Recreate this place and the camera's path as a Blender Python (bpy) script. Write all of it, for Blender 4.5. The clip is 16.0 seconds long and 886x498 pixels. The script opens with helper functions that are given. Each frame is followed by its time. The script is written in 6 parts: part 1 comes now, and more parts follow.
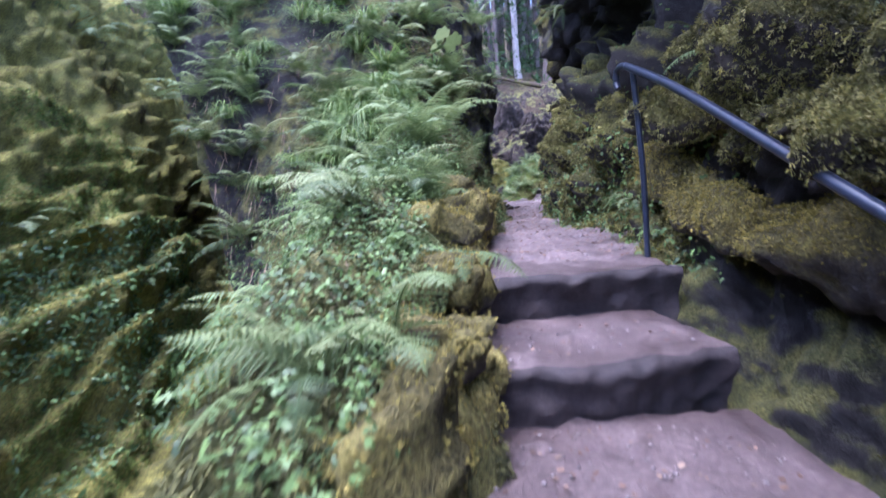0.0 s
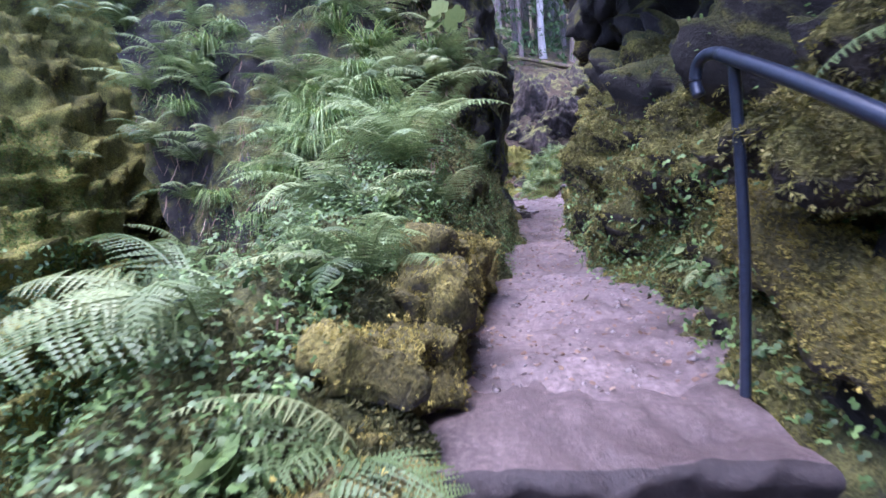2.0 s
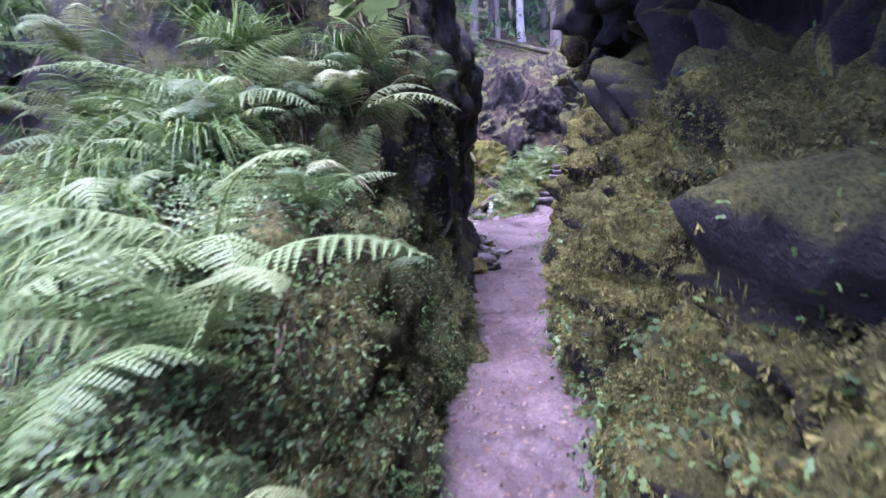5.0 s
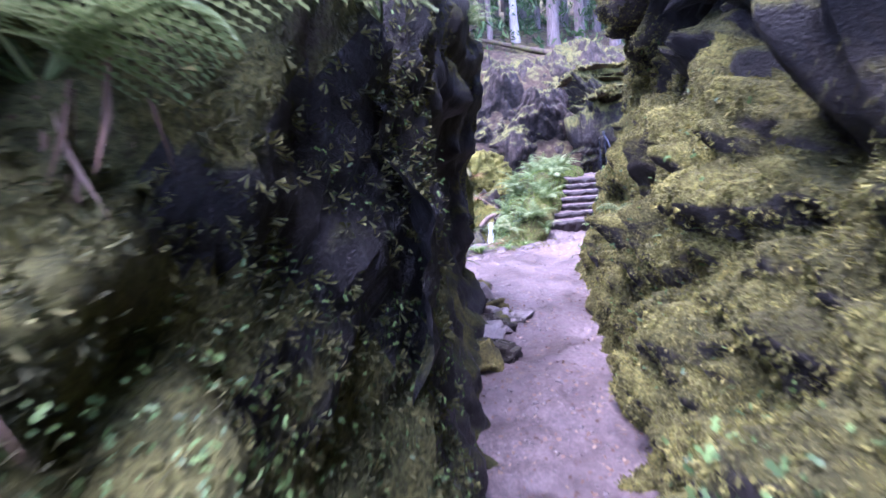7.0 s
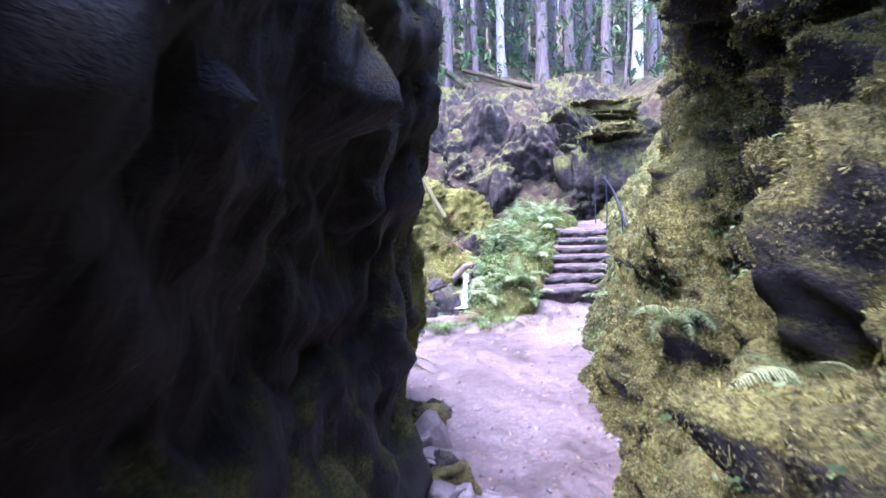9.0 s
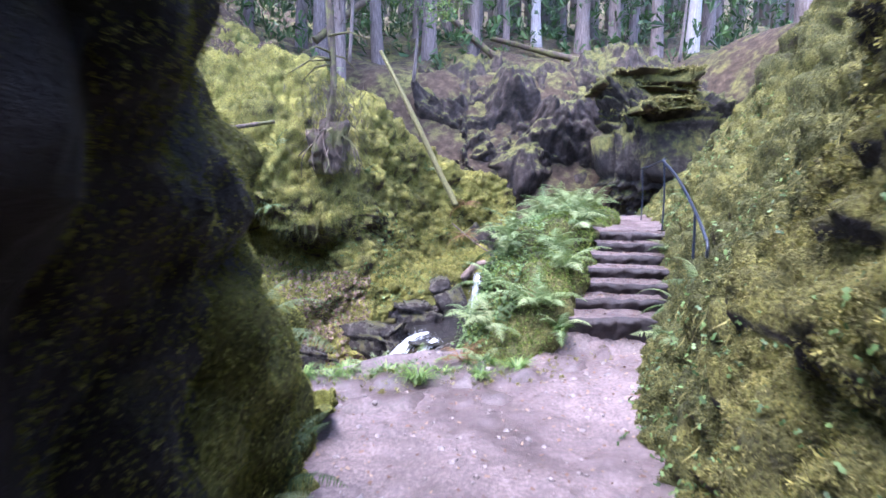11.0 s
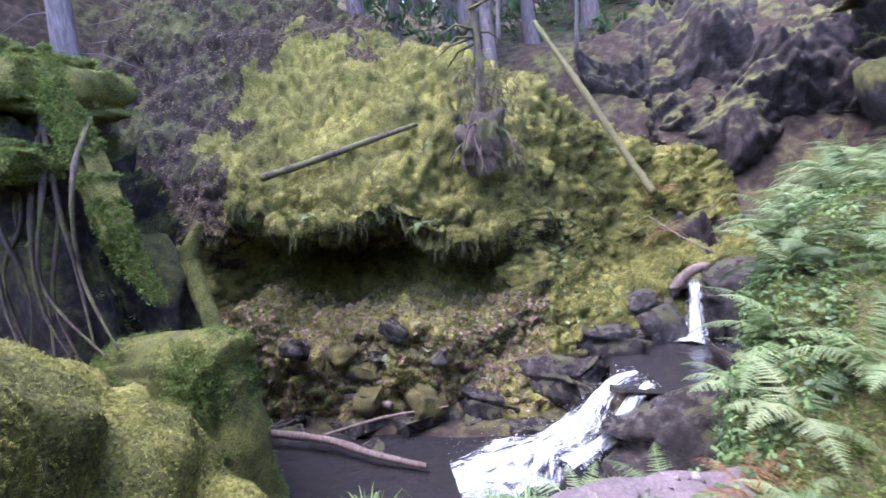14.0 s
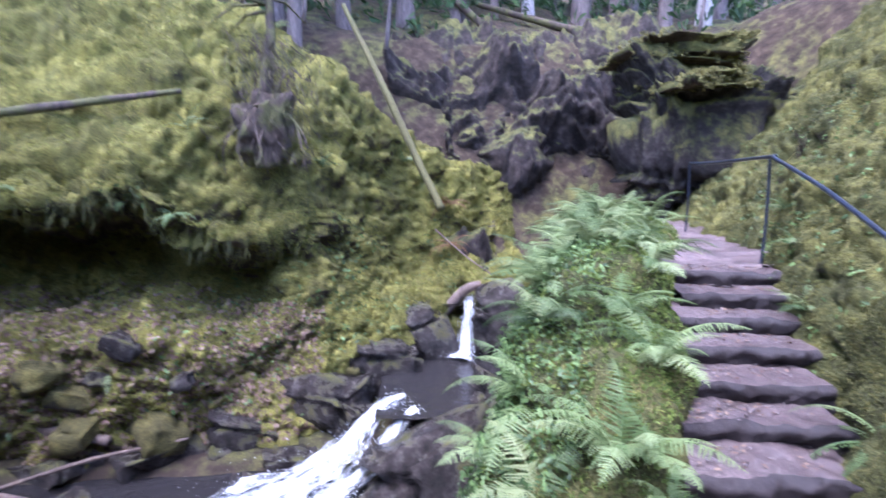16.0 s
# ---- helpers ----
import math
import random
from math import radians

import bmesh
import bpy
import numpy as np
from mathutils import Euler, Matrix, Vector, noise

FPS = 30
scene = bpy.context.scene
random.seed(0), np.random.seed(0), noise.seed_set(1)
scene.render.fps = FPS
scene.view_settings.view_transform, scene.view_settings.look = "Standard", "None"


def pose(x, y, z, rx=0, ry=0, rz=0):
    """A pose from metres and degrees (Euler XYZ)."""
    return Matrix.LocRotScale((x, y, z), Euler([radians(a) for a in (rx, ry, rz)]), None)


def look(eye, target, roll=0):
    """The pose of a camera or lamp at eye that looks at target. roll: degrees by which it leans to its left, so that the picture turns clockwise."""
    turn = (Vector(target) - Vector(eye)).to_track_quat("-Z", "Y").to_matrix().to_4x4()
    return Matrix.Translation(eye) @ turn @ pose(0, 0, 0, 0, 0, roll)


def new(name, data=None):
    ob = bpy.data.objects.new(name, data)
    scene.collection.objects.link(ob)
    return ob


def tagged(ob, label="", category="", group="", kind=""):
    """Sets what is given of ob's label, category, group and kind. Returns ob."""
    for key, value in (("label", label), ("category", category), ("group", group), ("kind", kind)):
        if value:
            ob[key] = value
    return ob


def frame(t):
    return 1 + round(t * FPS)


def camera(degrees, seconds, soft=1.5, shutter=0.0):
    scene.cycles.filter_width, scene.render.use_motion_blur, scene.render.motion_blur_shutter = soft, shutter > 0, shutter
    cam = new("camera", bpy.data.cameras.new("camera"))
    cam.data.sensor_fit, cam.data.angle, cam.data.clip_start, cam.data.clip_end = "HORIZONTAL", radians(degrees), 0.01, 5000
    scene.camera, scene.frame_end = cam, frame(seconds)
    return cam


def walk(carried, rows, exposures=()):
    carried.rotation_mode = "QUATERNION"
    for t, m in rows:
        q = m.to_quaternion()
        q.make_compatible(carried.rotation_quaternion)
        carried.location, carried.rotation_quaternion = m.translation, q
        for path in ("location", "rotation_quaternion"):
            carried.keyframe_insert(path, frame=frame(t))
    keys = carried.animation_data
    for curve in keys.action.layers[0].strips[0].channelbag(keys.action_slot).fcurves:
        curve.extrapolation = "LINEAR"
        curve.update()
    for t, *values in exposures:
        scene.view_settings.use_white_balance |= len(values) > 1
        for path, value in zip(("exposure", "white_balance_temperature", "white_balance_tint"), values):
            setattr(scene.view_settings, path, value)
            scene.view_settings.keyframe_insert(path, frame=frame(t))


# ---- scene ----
cam = camera(84.8, 16.0, 1.5, 0.4)
PATH = [
    (0.0, (-0.016, -0.039, 1.436), (-0.002, 1.956, 1.297), -4.2),
    (0.5, (0.039, 0.375, 1.579), (0.112, 2.374, 1.541), -5.6),
    (1.0, (0.143, 0.686, 1.618), (0.301, 2.676, 1.494), 0.1),
    (1.5, (0.273, 0.948, 1.822), (0.312, 2.934, 1.59), -5.5),
    (2.0, (0.311, 1.245, 1.833), (0.226, 3.232, 1.628), -4.0),
    (2.5, (0.346, 1.689, 2.015), (0.433, 3.674, 1.786), -6.8),
    (3.0, (0.437, 2.049, 2.066), (0.52, 4.038, 1.875), -3.2),
    (3.5, (0.5, 2.244, 2.272), (0.383, 4.223, 2.004), -8.3),
    (4.0, (0.506, 2.685, 2.347), (0.476, 4.669, 2.099), -9.8),
    (4.5, (0.511, 2.901, 2.517), (0.494, 4.888, 2.293), -4.3),
    (5.0, (0.681, 3.227, 2.578), (0.696, 5.205, 2.279), -2.7),
    (5.2, (0.718, 3.403, 2.651), (0.763, 5.378, 2.337), -5.9),
    (7.3, (0.844, 5.881, 2.774), (0.869, 7.866, 2.532), -3.6),
    (7.5, (0.871, 6.122, 2.805), (0.966, 8.107, 2.576), 0.3),
    (8.0, (1.03, 6.63, 2.831), (1.179, 8.617, 2.662), -0.9),
    (8.5, (1.146, 7.076, 2.895), (1.261, 9.065, 2.714), -1.9),
    (9.0, (1.207, 7.558, 2.965), (1.328, 9.55, 2.838), -1.7),
    (9.2, (1.247, 7.696, 2.938), (1.393, 9.688, 2.83), -1.2),
    (11.3, (1.719, 9.711, 3.039), (1.71, 11.7, 2.828), 0.4),
    (11.5, (1.74, 9.831, 3.042), (1.65, 11.818, 2.827), -3.2),
    (12.0, (1.736, 10.191, 3.052), (1.575, 12.174, 2.85), -3.1),
    (12.5, (1.669, 10.492, 3.108), (1.625, 12.476, 2.862), -1.3),
    (13.0, (1.589, 10.822, 3.068), (1.303, 12.793, 2.88), -4.2),
    (13.5, (1.486, 10.992, 3.071), (0.923, 12.903, 2.901), -5.4),
    (14.0, (1.424, 11.221, 3.087), (0.747, 13.095, 2.923), -6.7),
    (14.5, (1.381, 11.301, 3.099), (0.508, 13.089, 2.9), -5.7),
    (15.0, (1.418, 11.471, 3.242), (0.567, 13.269, 3.044), -7.1),
    (15.5, (1.532, 11.695, 3.274), (1.211, 13.664, 3.135), -2.6),
    (16.0, (1.599, 11.84, 3.305), (1.715, 13.82, 3.046), 1.2),
]
walk(cam, [(r[0], look(r[1], r[2], r[3])) for r in PATH], [(0.0, 3.15, 5080, 28), (2.5, 3.12, 5160, 33), (4.5, 3.18, 5080, 42), (7.4, 3.92, 4980, 38), (9.0, 4.02, 5020, 34), (11.5, 3.4, 5300, 22), (13.0, 3.35, 5250, 25), (14.5, 3.27, 5300, 31), (15.5, 3.3, 5150, 30), (16.0, 3.2, 5050, 27)])

# ---- light ----
world = bpy.data.worlds.new("overcast_sky")
scene.world = world
world.use_nodes = True
wn = world.node_tree.nodes
sky = wn.new("ShaderNodeTexSky")
sky.sky_type = "NISHITA"
sky.sun_disc = False
sky.sun_elevation, sky.sun_rotation = radians(70), radians(228)
sky.air_density, sky.dust_density = 1.0, 3.0
world.node_tree.links.new(sky.outputs[0], wn["Background"].inputs[0])
wn["Background"].inputs[1].default_value = 0.15
sun_data = bpy.data.lights.new("sun", "SUN")
sun_data.energy, sun_data.angle, sun_data.color = 0.8, radians(40), (1.0, 0.96, 0.9)
sun = new("sun", sun_data)
sun.matrix_world = look((0, 0, 0), (0.22, 0.2, -0.95))


# ---- noise on arrays ----
def lattice(ix, iy, iz, seed):
    h = (ix * 374761393 + iy * 668265263 + iz * 2147483647 + seed * 974711) & 0xFFFFFFFF
    h = ((h ^ (h >> 13)) * 1274126177) & 0xFFFFFFFF
    h = ((h ^ (h >> 16)) * 2246822519) & 0xFFFFFFFF
    return ((h ^ (h >> 15)) & 0xFFFF) / 32767.5 - 1.0


def vnoise(p, seed=0):
    i = np.floor(p).astype(np.int64)
    f = p - i
    f = f * f * (3 - 2 * f)
    out = 0
    for dx in (0, 1):
        for dy in (0, 1):
            for dz in (0, 1):
                w = (f[:, 0] if dx else 1 - f[:, 0]) * (f[:, 1] if dy else 1 - f[:, 1]) * (f[:, 2] if dz else 1 - f[:, 2])
                out = out + w * lattice(i[:, 0] + dx, i[:, 1] + dy, i[:, 2] + dz, seed)
    return out


def fbm(p, scale, octaves=4, seed=0, gain=0.5):
    p = np.asarray(p, float) * scale
    out, amp = np.zeros(len(p)), 1.0
    for k in range(octaves):
        out += amp * vnoise(p + 17.3 * k, seed + k)
        p, amp = p * 2.03, amp * gain
    return out


# ---- materials ----
def mat(name):
    m = bpy.data.materials.new(name)
    m.use_nodes = True
    return m, m.node_tree.nodes, m.node_tree.links, m.node_tree.nodes["Principled BSDF"]


def ramp(nodes, stops):
    r = nodes.new("ShaderNodeValToRGB")
    e = r.color_ramp.elements
    while len(e) < len(stops):
        e.new(0.5)
    for el, (pos, col) in zip(e, stops):
        el.position, el.color = pos, (*col, 1)
    return r


def noise_node(nodes, links, co, scale, detail=6, rough=0.6, distort=0.0):
    n = nodes.new("ShaderNodeTexNoise")
    n.inputs["Scale"].default_value, n.inputs["Detail"].default_value = scale, detail
    n.inputs["Roughness"].default_value, n.inputs["Distortion"].default_value = rough, distort
    links.new(co, n.inputs["Vector"])
    return n


def mixer(nodes, links, fac, a, b, blend="MIX"):
    m = nodes.new("ShaderNodeMix")
    m.data_type, m.blend_type = "RGBA", blend
    for sock, v in ((m.inputs[0], fac), (m.inputs[6], a), (m.inputs[7], b)):
        if isinstance(v, (int, float)):
            sock.default_value = v
        elif isinstance(v, tuple):
            sock.default_value = (*v, 1)
        else:
            links.new(v, sock)
    return m.outputs[2]


def bump(nodes, links, bsdf, height, strength, dist):
    b = nodes.new("ShaderNodeBump")
    b.inputs["Strength"].default_value, b.inputs["Distance"].default_value = strength, dist
    links.new(height, b.inputs["Height"])
    links.new(b.outputs[0], bsdf.inputs["Normal"])


def rock_moss(name, rock, moss, cover, rough=0.85, up=0.5, scale=1.0, wet=0.0):
    """Rock under moss: rock and moss are lists of colours, cover 0..1 how much moss, up how far it keeps to upward faces."""
    m, n, l, p = mat(name)
    tc = n.new("ShaderNodeTexCoord").outputs["Object"]
    big = noise_node(n, l, tc, 0.9 * scale, 5, 0.6)
    mid = noise_node(n, l, tc, 4.5 * scale, 6, 0.65)
    fine = noise_node(n, l, tc, 60 * scale, 4, 0.7)
    rk = ramp(n, [(0.3, rock[0]), (0.5, rock[1]), (0.72, rock[2])])
    l.new(mid.outputs[0], rk.inputs[0])
    ms = ramp(n, [(0.3, moss[0]), (0.48, moss[1]), (0.6, moss[2]), (0.75, moss[3])])
    blend = n.new("ShaderNodeMath")
    blend.operation = "MULTIPLY_ADD"
    l.new(mid.outputs[0], blend.inputs[0])
    blend.inputs[1].default_value = 0.55
    half = n.new("ShaderNodeMath")
    half.operation = "MULTIPLY"
    half.inputs[1].default_value = 0.45
    l.new(big.outputs[0], half.inputs[0])
    l.new(half.outputs[0], blend.inputs[2])
    l.new(blend.outputs[0], ms.inputs[0])
    speck = ramp(n, [(0.35, (0.35, 0.35, 0.35)), (0.65, (1.3, 1.3, 1.25))])
    l.new(fine.outputs[0], speck.inputs[0])
    msc = mixer(n, l, 1.0, ms.outputs[0], speck.outputs[0], "MULTIPLY")
    sep = n.new("ShaderNodeSeparateXYZ")
    l.new(n.new("ShaderNodeNewGeometry").outputs["Normal"], sep.inputs[0])
    k = n.new("ShaderNodeMath")
    k.operation = "MULTIPLY_ADD"
    l.new(sep.outputs[2], k.inputs[0])
    k.inputs[1].default_value = up
    l.new(big.outputs[0], k.inputs[2])
    k2 = n.new("ShaderNodeMath")
    k2.operation = "MULTIPLY_ADD"
    l.new(mid.outputs[0], k2.inputs[0])
    k2.inputs[1].default_value = 0.8
    l.new(k.outputs[0], k2.inputs[2])
    mask = n.new("ShaderNodeMapRange")
    lo = 1.35 - cover
    mask.inputs[1].default_value, mask.inputs[2].default_value = lo - 0.08, lo + 0.12
    l.new(k2.outputs[0], mask.inputs[0])
    l.new(mixer(n, l, mask.outputs[0], rk.outputs[0], msc), p.inputs["Base Color"])
    rr = n.new("ShaderNodeMapRange")
    rr.inputs[3].default_value, rr.inputs[4].default_value = rough - wet, 0.95
    l.new(mask.outputs[0], rr.inputs[0])
    l.new(rr.outputs[0], p.inputs["Roughness"])
    p.inputs["Specular IOR Level"].default_value = 0.3
    add = n.new("ShaderNodeMath")
    l.new(fine.outputs[0], add.inputs[0])
    l.new(mid.outputs[0], add.inputs[1])
    bump(n, l, p, add.outputs[0], 0.9, 0.035)
    return m


def leafy(name, stops, rough=0.5, trans=0.25, island=True):
    """Leaves: colour differs leaf by leaf and plant by plant, some light comes through."""
    m, n, l, p = mat(name)
    src = n.new("ShaderNodeNewGeometry").outputs["Random Per Island"] if island else n.new("ShaderNodeObjectInfo").outputs["Random"]
    tc = n.new("ShaderNodeTexCoord").outputs["Object"]
    nz = noise_node(n, l, tc, 9, 3)
    a = n.new("ShaderNodeMath")
    a.operation = "MULTIPLY_ADD"
    l.new(src, a.inputs[0])
    a.inputs[1].default_value = 0.6
    h = n.new("ShaderNodeMath")
    h.operation = "MULTIPLY"
    h.inputs[1].default_value = 0.4
    l.new(nz.outputs[0], h.inputs[0])
    l.new(h.outputs[0], a.inputs[2])
    r = ramp(n, stops)
    l.new(a.outputs[0], r.inputs[0])
    l.new(r.outputs[0], p.inputs["Base Color"])
    p.inputs["Roughness"].default_value = rough
    p.inputs["Specular IOR Level"].default_value = 0.35
    tr = n.new("ShaderNodeBsdfTranslucent")
    l.new(r.outputs[0], tr.inputs[0])
    mx = n.new("ShaderNodeMixShader")
    mx.inputs[0].default_value = trans
    l.new(p.outputs[0], mx.inputs[1])
    l.new(tr.outputs[0], mx.inputs[2])
    l.new(mx.outputs[0], n["Material Output"].inputs[0])
    return m


def earth(name, cols, scale=1.0, rough=0.8, wet=0.25, relief=0.012):
    m, n, l, p = mat(name)
    tc = n.new("ShaderNodeTexCoord").outputs["Object"]
    a = noise_node(n, l, tc, 2.2 * scale, 5, 0.6)
    b = noise_node(n, l, tc, 38 * scale, 5, 0.75)
    r = ramp(n, [(0.3, cols[0]), (0.5, cols[1]), (0.7, cols[2])])
    mix = n.new("ShaderNodeMath")
    mix.operation = "MULTIPLY_ADD"
    l.new(b.outputs[0], mix.inputs[0])
    mix.inputs[1].default_value = 0.6
    h = n.new("ShaderNodeMath")
    h.operation = "MULTIPLY"
    h.inputs[1].default_value = 0.4
    l.new(a.outputs[0], h.inputs[0])
    l.new(h.outputs[0], mix.inputs[2])
    l.new(mix.outputs[0], r.inputs[0])
    l.new(r.outputs[0], p.inputs["Base Color"])
    mr = n.new("ShaderNodeMapRange")
    mr.inputs[1].default_value, mr.inputs[2].default_value = 0.35, 0.65
    mr.inputs[3].default_value, mr.inputs[4].default_value = rough - wet, rough
    l.new(a.outputs[0], mr.inputs[0])
    l.new(mr.outputs[0], p.inputs["Roughness"])
    bump(n, l, p, mix.outputs[0], 0.8, relief)
    return m


def bark(name, cols, moss=None, cover=0.4):
    m, n, l, p = mat(name)
    tc = n.new("ShaderNodeTexCoord").outputs["Object"]
    mp = n.new("ShaderNodeMapping")
    mp.inputs["Scale"].default_value = (1, 1, 0.12)
    l.new(tc, mp.inputs[0])
    a = noise_node(n, l, mp.outputs[0], 26, 6, 0.7)
    b = noise_node(n, l, tc, 3, 4)
    r = ramp(n, [(0.3, cols[0]), (0.5, cols[1]), (0.72, cols[2])])
    l.new(a.outputs[0], r.inputs[0])
    col = r.outputs[0]
    if moss:
        k = n.new("ShaderNodeMapRange")
        k.inputs[1].default_value, k.inputs[2].default_value = 0.72 - cover, 0.82 - cover
        l.new(b.outputs[0], k.inputs[0])
        f = noise_node(n, l, tc, 70, 3)
        mr = ramp(n, [(0.35, moss[0]), (0.65, moss[1])])
        l.new(f.outputs[0], mr.inputs[0])
        col = mixer(n, l, k.outputs[0], col, mr.outputs[0])
    l.new(col, p.inputs["Base Color"])
    p.inputs["Roughness"].default_value = 0.9
    bump(n, l, p, a.outputs[0], 0.8, 0.03)
    return m


def metal_paint(name, col):
    m, n, l, p = mat(name)
    tc = n.new("ShaderNodeTexCoord").outputs["Object"]
    a = noise_node(n, l, tc, 60, 5, 0.7)
    r = ramp(n, [(0.35, col), (0.7, tuple(c * 1.8 for c in col))])
    l.new(a.outputs[0], r.inputs[0])
    l.new(r.outputs[0], p.inputs["Base Color"])
    p.inputs["Roughness"].default_value = 0.32
    bump(n, l, p, a.outputs[0], 0.25, 0.002)
    return m


MOSS = [(0.02, 0.023, 0.01), (0.07, 0.075, 0.025), (0.145, 0.14, 0.045), (0.23, 0.2, 0.07)]
MOSS_GOLD = [(0.035, 0.03, 0.014), (0.12, 0.105, 0.035), (0.23, 0.2, 0.06), (0.33, 0.27, 0.1)]
MOSS_BRIGHT = [(0.06, 0.054, 0.018), (0.185, 0.172, 0.042), (0.33, 0.3, 0.07), (0.45, 0.39, 0.115)]
MOSS_DEEP = [(0.035, 0.037, 0.012), (0.13, 0.135, 0.033), (0.25, 0.24, 0.056), (0.38, 0.34, 0.095)]
MOSS_SLOPE = [(0.02, 0.021, 0.008), (0.08, 0.082, 0.024), (0.17, 0.16, 0.044), (0.27, 0.235, 0.07)]
MOSS_WALL = [(0.028, 0.026, 0.011), (0.105, 0.1, 0.03), (0.215, 0.2, 0.055), (0.34, 0.3, 0.09)]
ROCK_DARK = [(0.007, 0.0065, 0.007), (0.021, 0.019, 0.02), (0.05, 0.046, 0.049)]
ROCK_GREY = [(0.028, 0.024, 0.022), (0.085, 0.072, 0.066), (0.2, 0.175, 0.165)]
SOIL = [(0.02, 0.014, 0.01), (0.06, 0.042, 0.03), (0.12, 0.09, 0.065)]

m_rightwall = rock_moss("mossy_cliff", [(0.014, 0.012, 0.011), (0.04, 0.034, 0.03), (0.09, 0.076, 0.064)], MOSS_WALL, 0.55, up=0.85)
m_leftbank = rock_moss("bank_under_ferns", SOIL, MOSS, 0.55, up=0.3)
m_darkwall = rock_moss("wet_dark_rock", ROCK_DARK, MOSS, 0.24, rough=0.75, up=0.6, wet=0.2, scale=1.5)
m_farleft = rock_moss("mossy_strata", SOIL, MOSS_BRIGHT, 0.82, up=0.6)
m_farbank = rock_moss("mossy_bank", SOIL, MOSS_BRIGHT, 0.7, up=0.45)
m_block = rock_moss("deep_green_moss", SOIL, MOSS_DEEP, 0.9, up=0.3)
m_slope = rock_moss("mossy_slope", SOIL, MOSS_SLOPE, 0.66, up=0.4)
m_face = rock_moss("broken_rock_face", [(0.008, 0.0065, 0.006), (0.034, 0.026, 0.023), (0.1, 0.075, 0.069)], MOSS, 0.16, up=0.5, scale=0.9)
m_floor = rock_moss("forest_floor", [(0.02, 0.014, 0.01), (0.055, 0.038, 0.026), (0.12, 0.085, 0.06)], MOSS, 0.34, rough=0.95, up=0.1)
m_path = earth("trodden_earth", [(0.03, 0.022, 0.021), (0.098, 0.072, 0.07), (0.245, 0.19, 0.183)], 1.0, 0.75, 0.45, 0.016)
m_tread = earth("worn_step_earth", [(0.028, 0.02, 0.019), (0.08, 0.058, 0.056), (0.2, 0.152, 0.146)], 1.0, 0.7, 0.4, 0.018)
m_stone = rock_moss("wet_stone", [(0.015, 0.012, 0.011), (0.05, 0.041, 0.037), (0.14, 0.12, 0.11)], MOSS, 0.24, rough=0.42, up=0.2, wet=0.2, scale=1.6)
m_crag = rock_moss("cragged_rock", [(0.01, 0.009, 0.009), (0.035, 0.029, 0.027), (0.1, 0.085, 0.08)], MOSS, 0.4, rough=0.8, up=0.5, scale=1.7)
# the tread's earth at about a quarter strength: riser shade as colour
m_riser = earth("shade_dark_step_riser", [(0.008, 0.006, 0.007), (0.022, 0.016, 0.017), (0.05, 0.037, 0.037)], 1.0, 0.85, 0.2, 0.02)
m_edging = rock_moss("edging_moss", ROCK_GREY, MOSS_GOLD, 0.7, up=0.35)
m_fern = leafy("fern_green", [(0.2, (0.042, 0.075, 0.022)), (0.5, (0.135, 0.185, 0.069)), (0.8, (0.27, 0.31, 0.142))], 0.5, 0.3, False)
m_fern_pale = leafy("pale_fern_green", [(0.2, (0.1, 0.155, 0.05)), (0.5, (0.185, 0.25, 0.095)), (0.8, (0.275, 0.34, 0.15))], 0.5, 0.3, False)
m_herb = leafy("herb_green", [(0.15, (0.022, 0.045, 0.013)), (0.5, (0.075, 0.125, 0.036)), (0.85, (0.17, 0.26, 0.08))], 0.5, 0.25)
m_grass = leafy("grass_green", [(0.15, (0.05, 0.1, 0.02)), (0.5, (0.12, 0.2, 0.05)), (0.75, (0.22, 0.3, 0.08)), (0.95, (0.3, 0.22, 0.1))], 0.45, 0.3)
m_tuft = leafy("moss_tuft", [(0.1, (0.05, 0.045, 0.018)), (0.4, (0.13, 0.125, 0.04)), (0.7, (0.24, 0.22, 0.075)), (0.95, (0.31, 0.265, 0.1))], 0.9, 0.15)
m_tuft_wall = leafy("cliff_moss_tuft", [(0.1, (0.035, 0.03, 0.016)), (0.4, (0.11, 0.104, 0.03)), (0.7, (0.225, 0.21, 0.055)), (0.95, (0.38, 0.33, 0.1))], 0.9, 0.15)
m_tuft_bright = leafy("bright_moss_tuft", [(0.1, (0.055, 0.065, 0.016)), (0.4, (0.17, 0.185, 0.04)), (0.7, (0.3, 0.3, 0.07)), (0.95, (0.42, 0.39, 0.12))], 0.9, 0.2)
m_tuft_green = leafy("green_moss_tuft", [(0.1, (0.04, 0.06, 0.014)), (0.4, (0.11, 0.16, 0.035)), (0.7, (0.2, 0.26, 0.055)), (0.95, (0.36, 0.36, 0.09))], 0.9, 0.2)
m_tuft_gold = leafy("golden_moss_tuft", [(0.1, (0.06, 0.05, 0.014)), (0.4, (0.17, 0.145, 0.035)), (0.7, (0.31, 0.26, 0.06)), (0.95, (0.44, 0.36, 0.1))], 0.9, 0.2)
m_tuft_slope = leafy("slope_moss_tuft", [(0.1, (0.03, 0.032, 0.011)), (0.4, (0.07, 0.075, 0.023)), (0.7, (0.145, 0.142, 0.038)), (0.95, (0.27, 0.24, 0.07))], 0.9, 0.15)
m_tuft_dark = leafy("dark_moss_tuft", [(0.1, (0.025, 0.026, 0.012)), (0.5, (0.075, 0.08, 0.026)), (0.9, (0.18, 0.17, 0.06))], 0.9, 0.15)
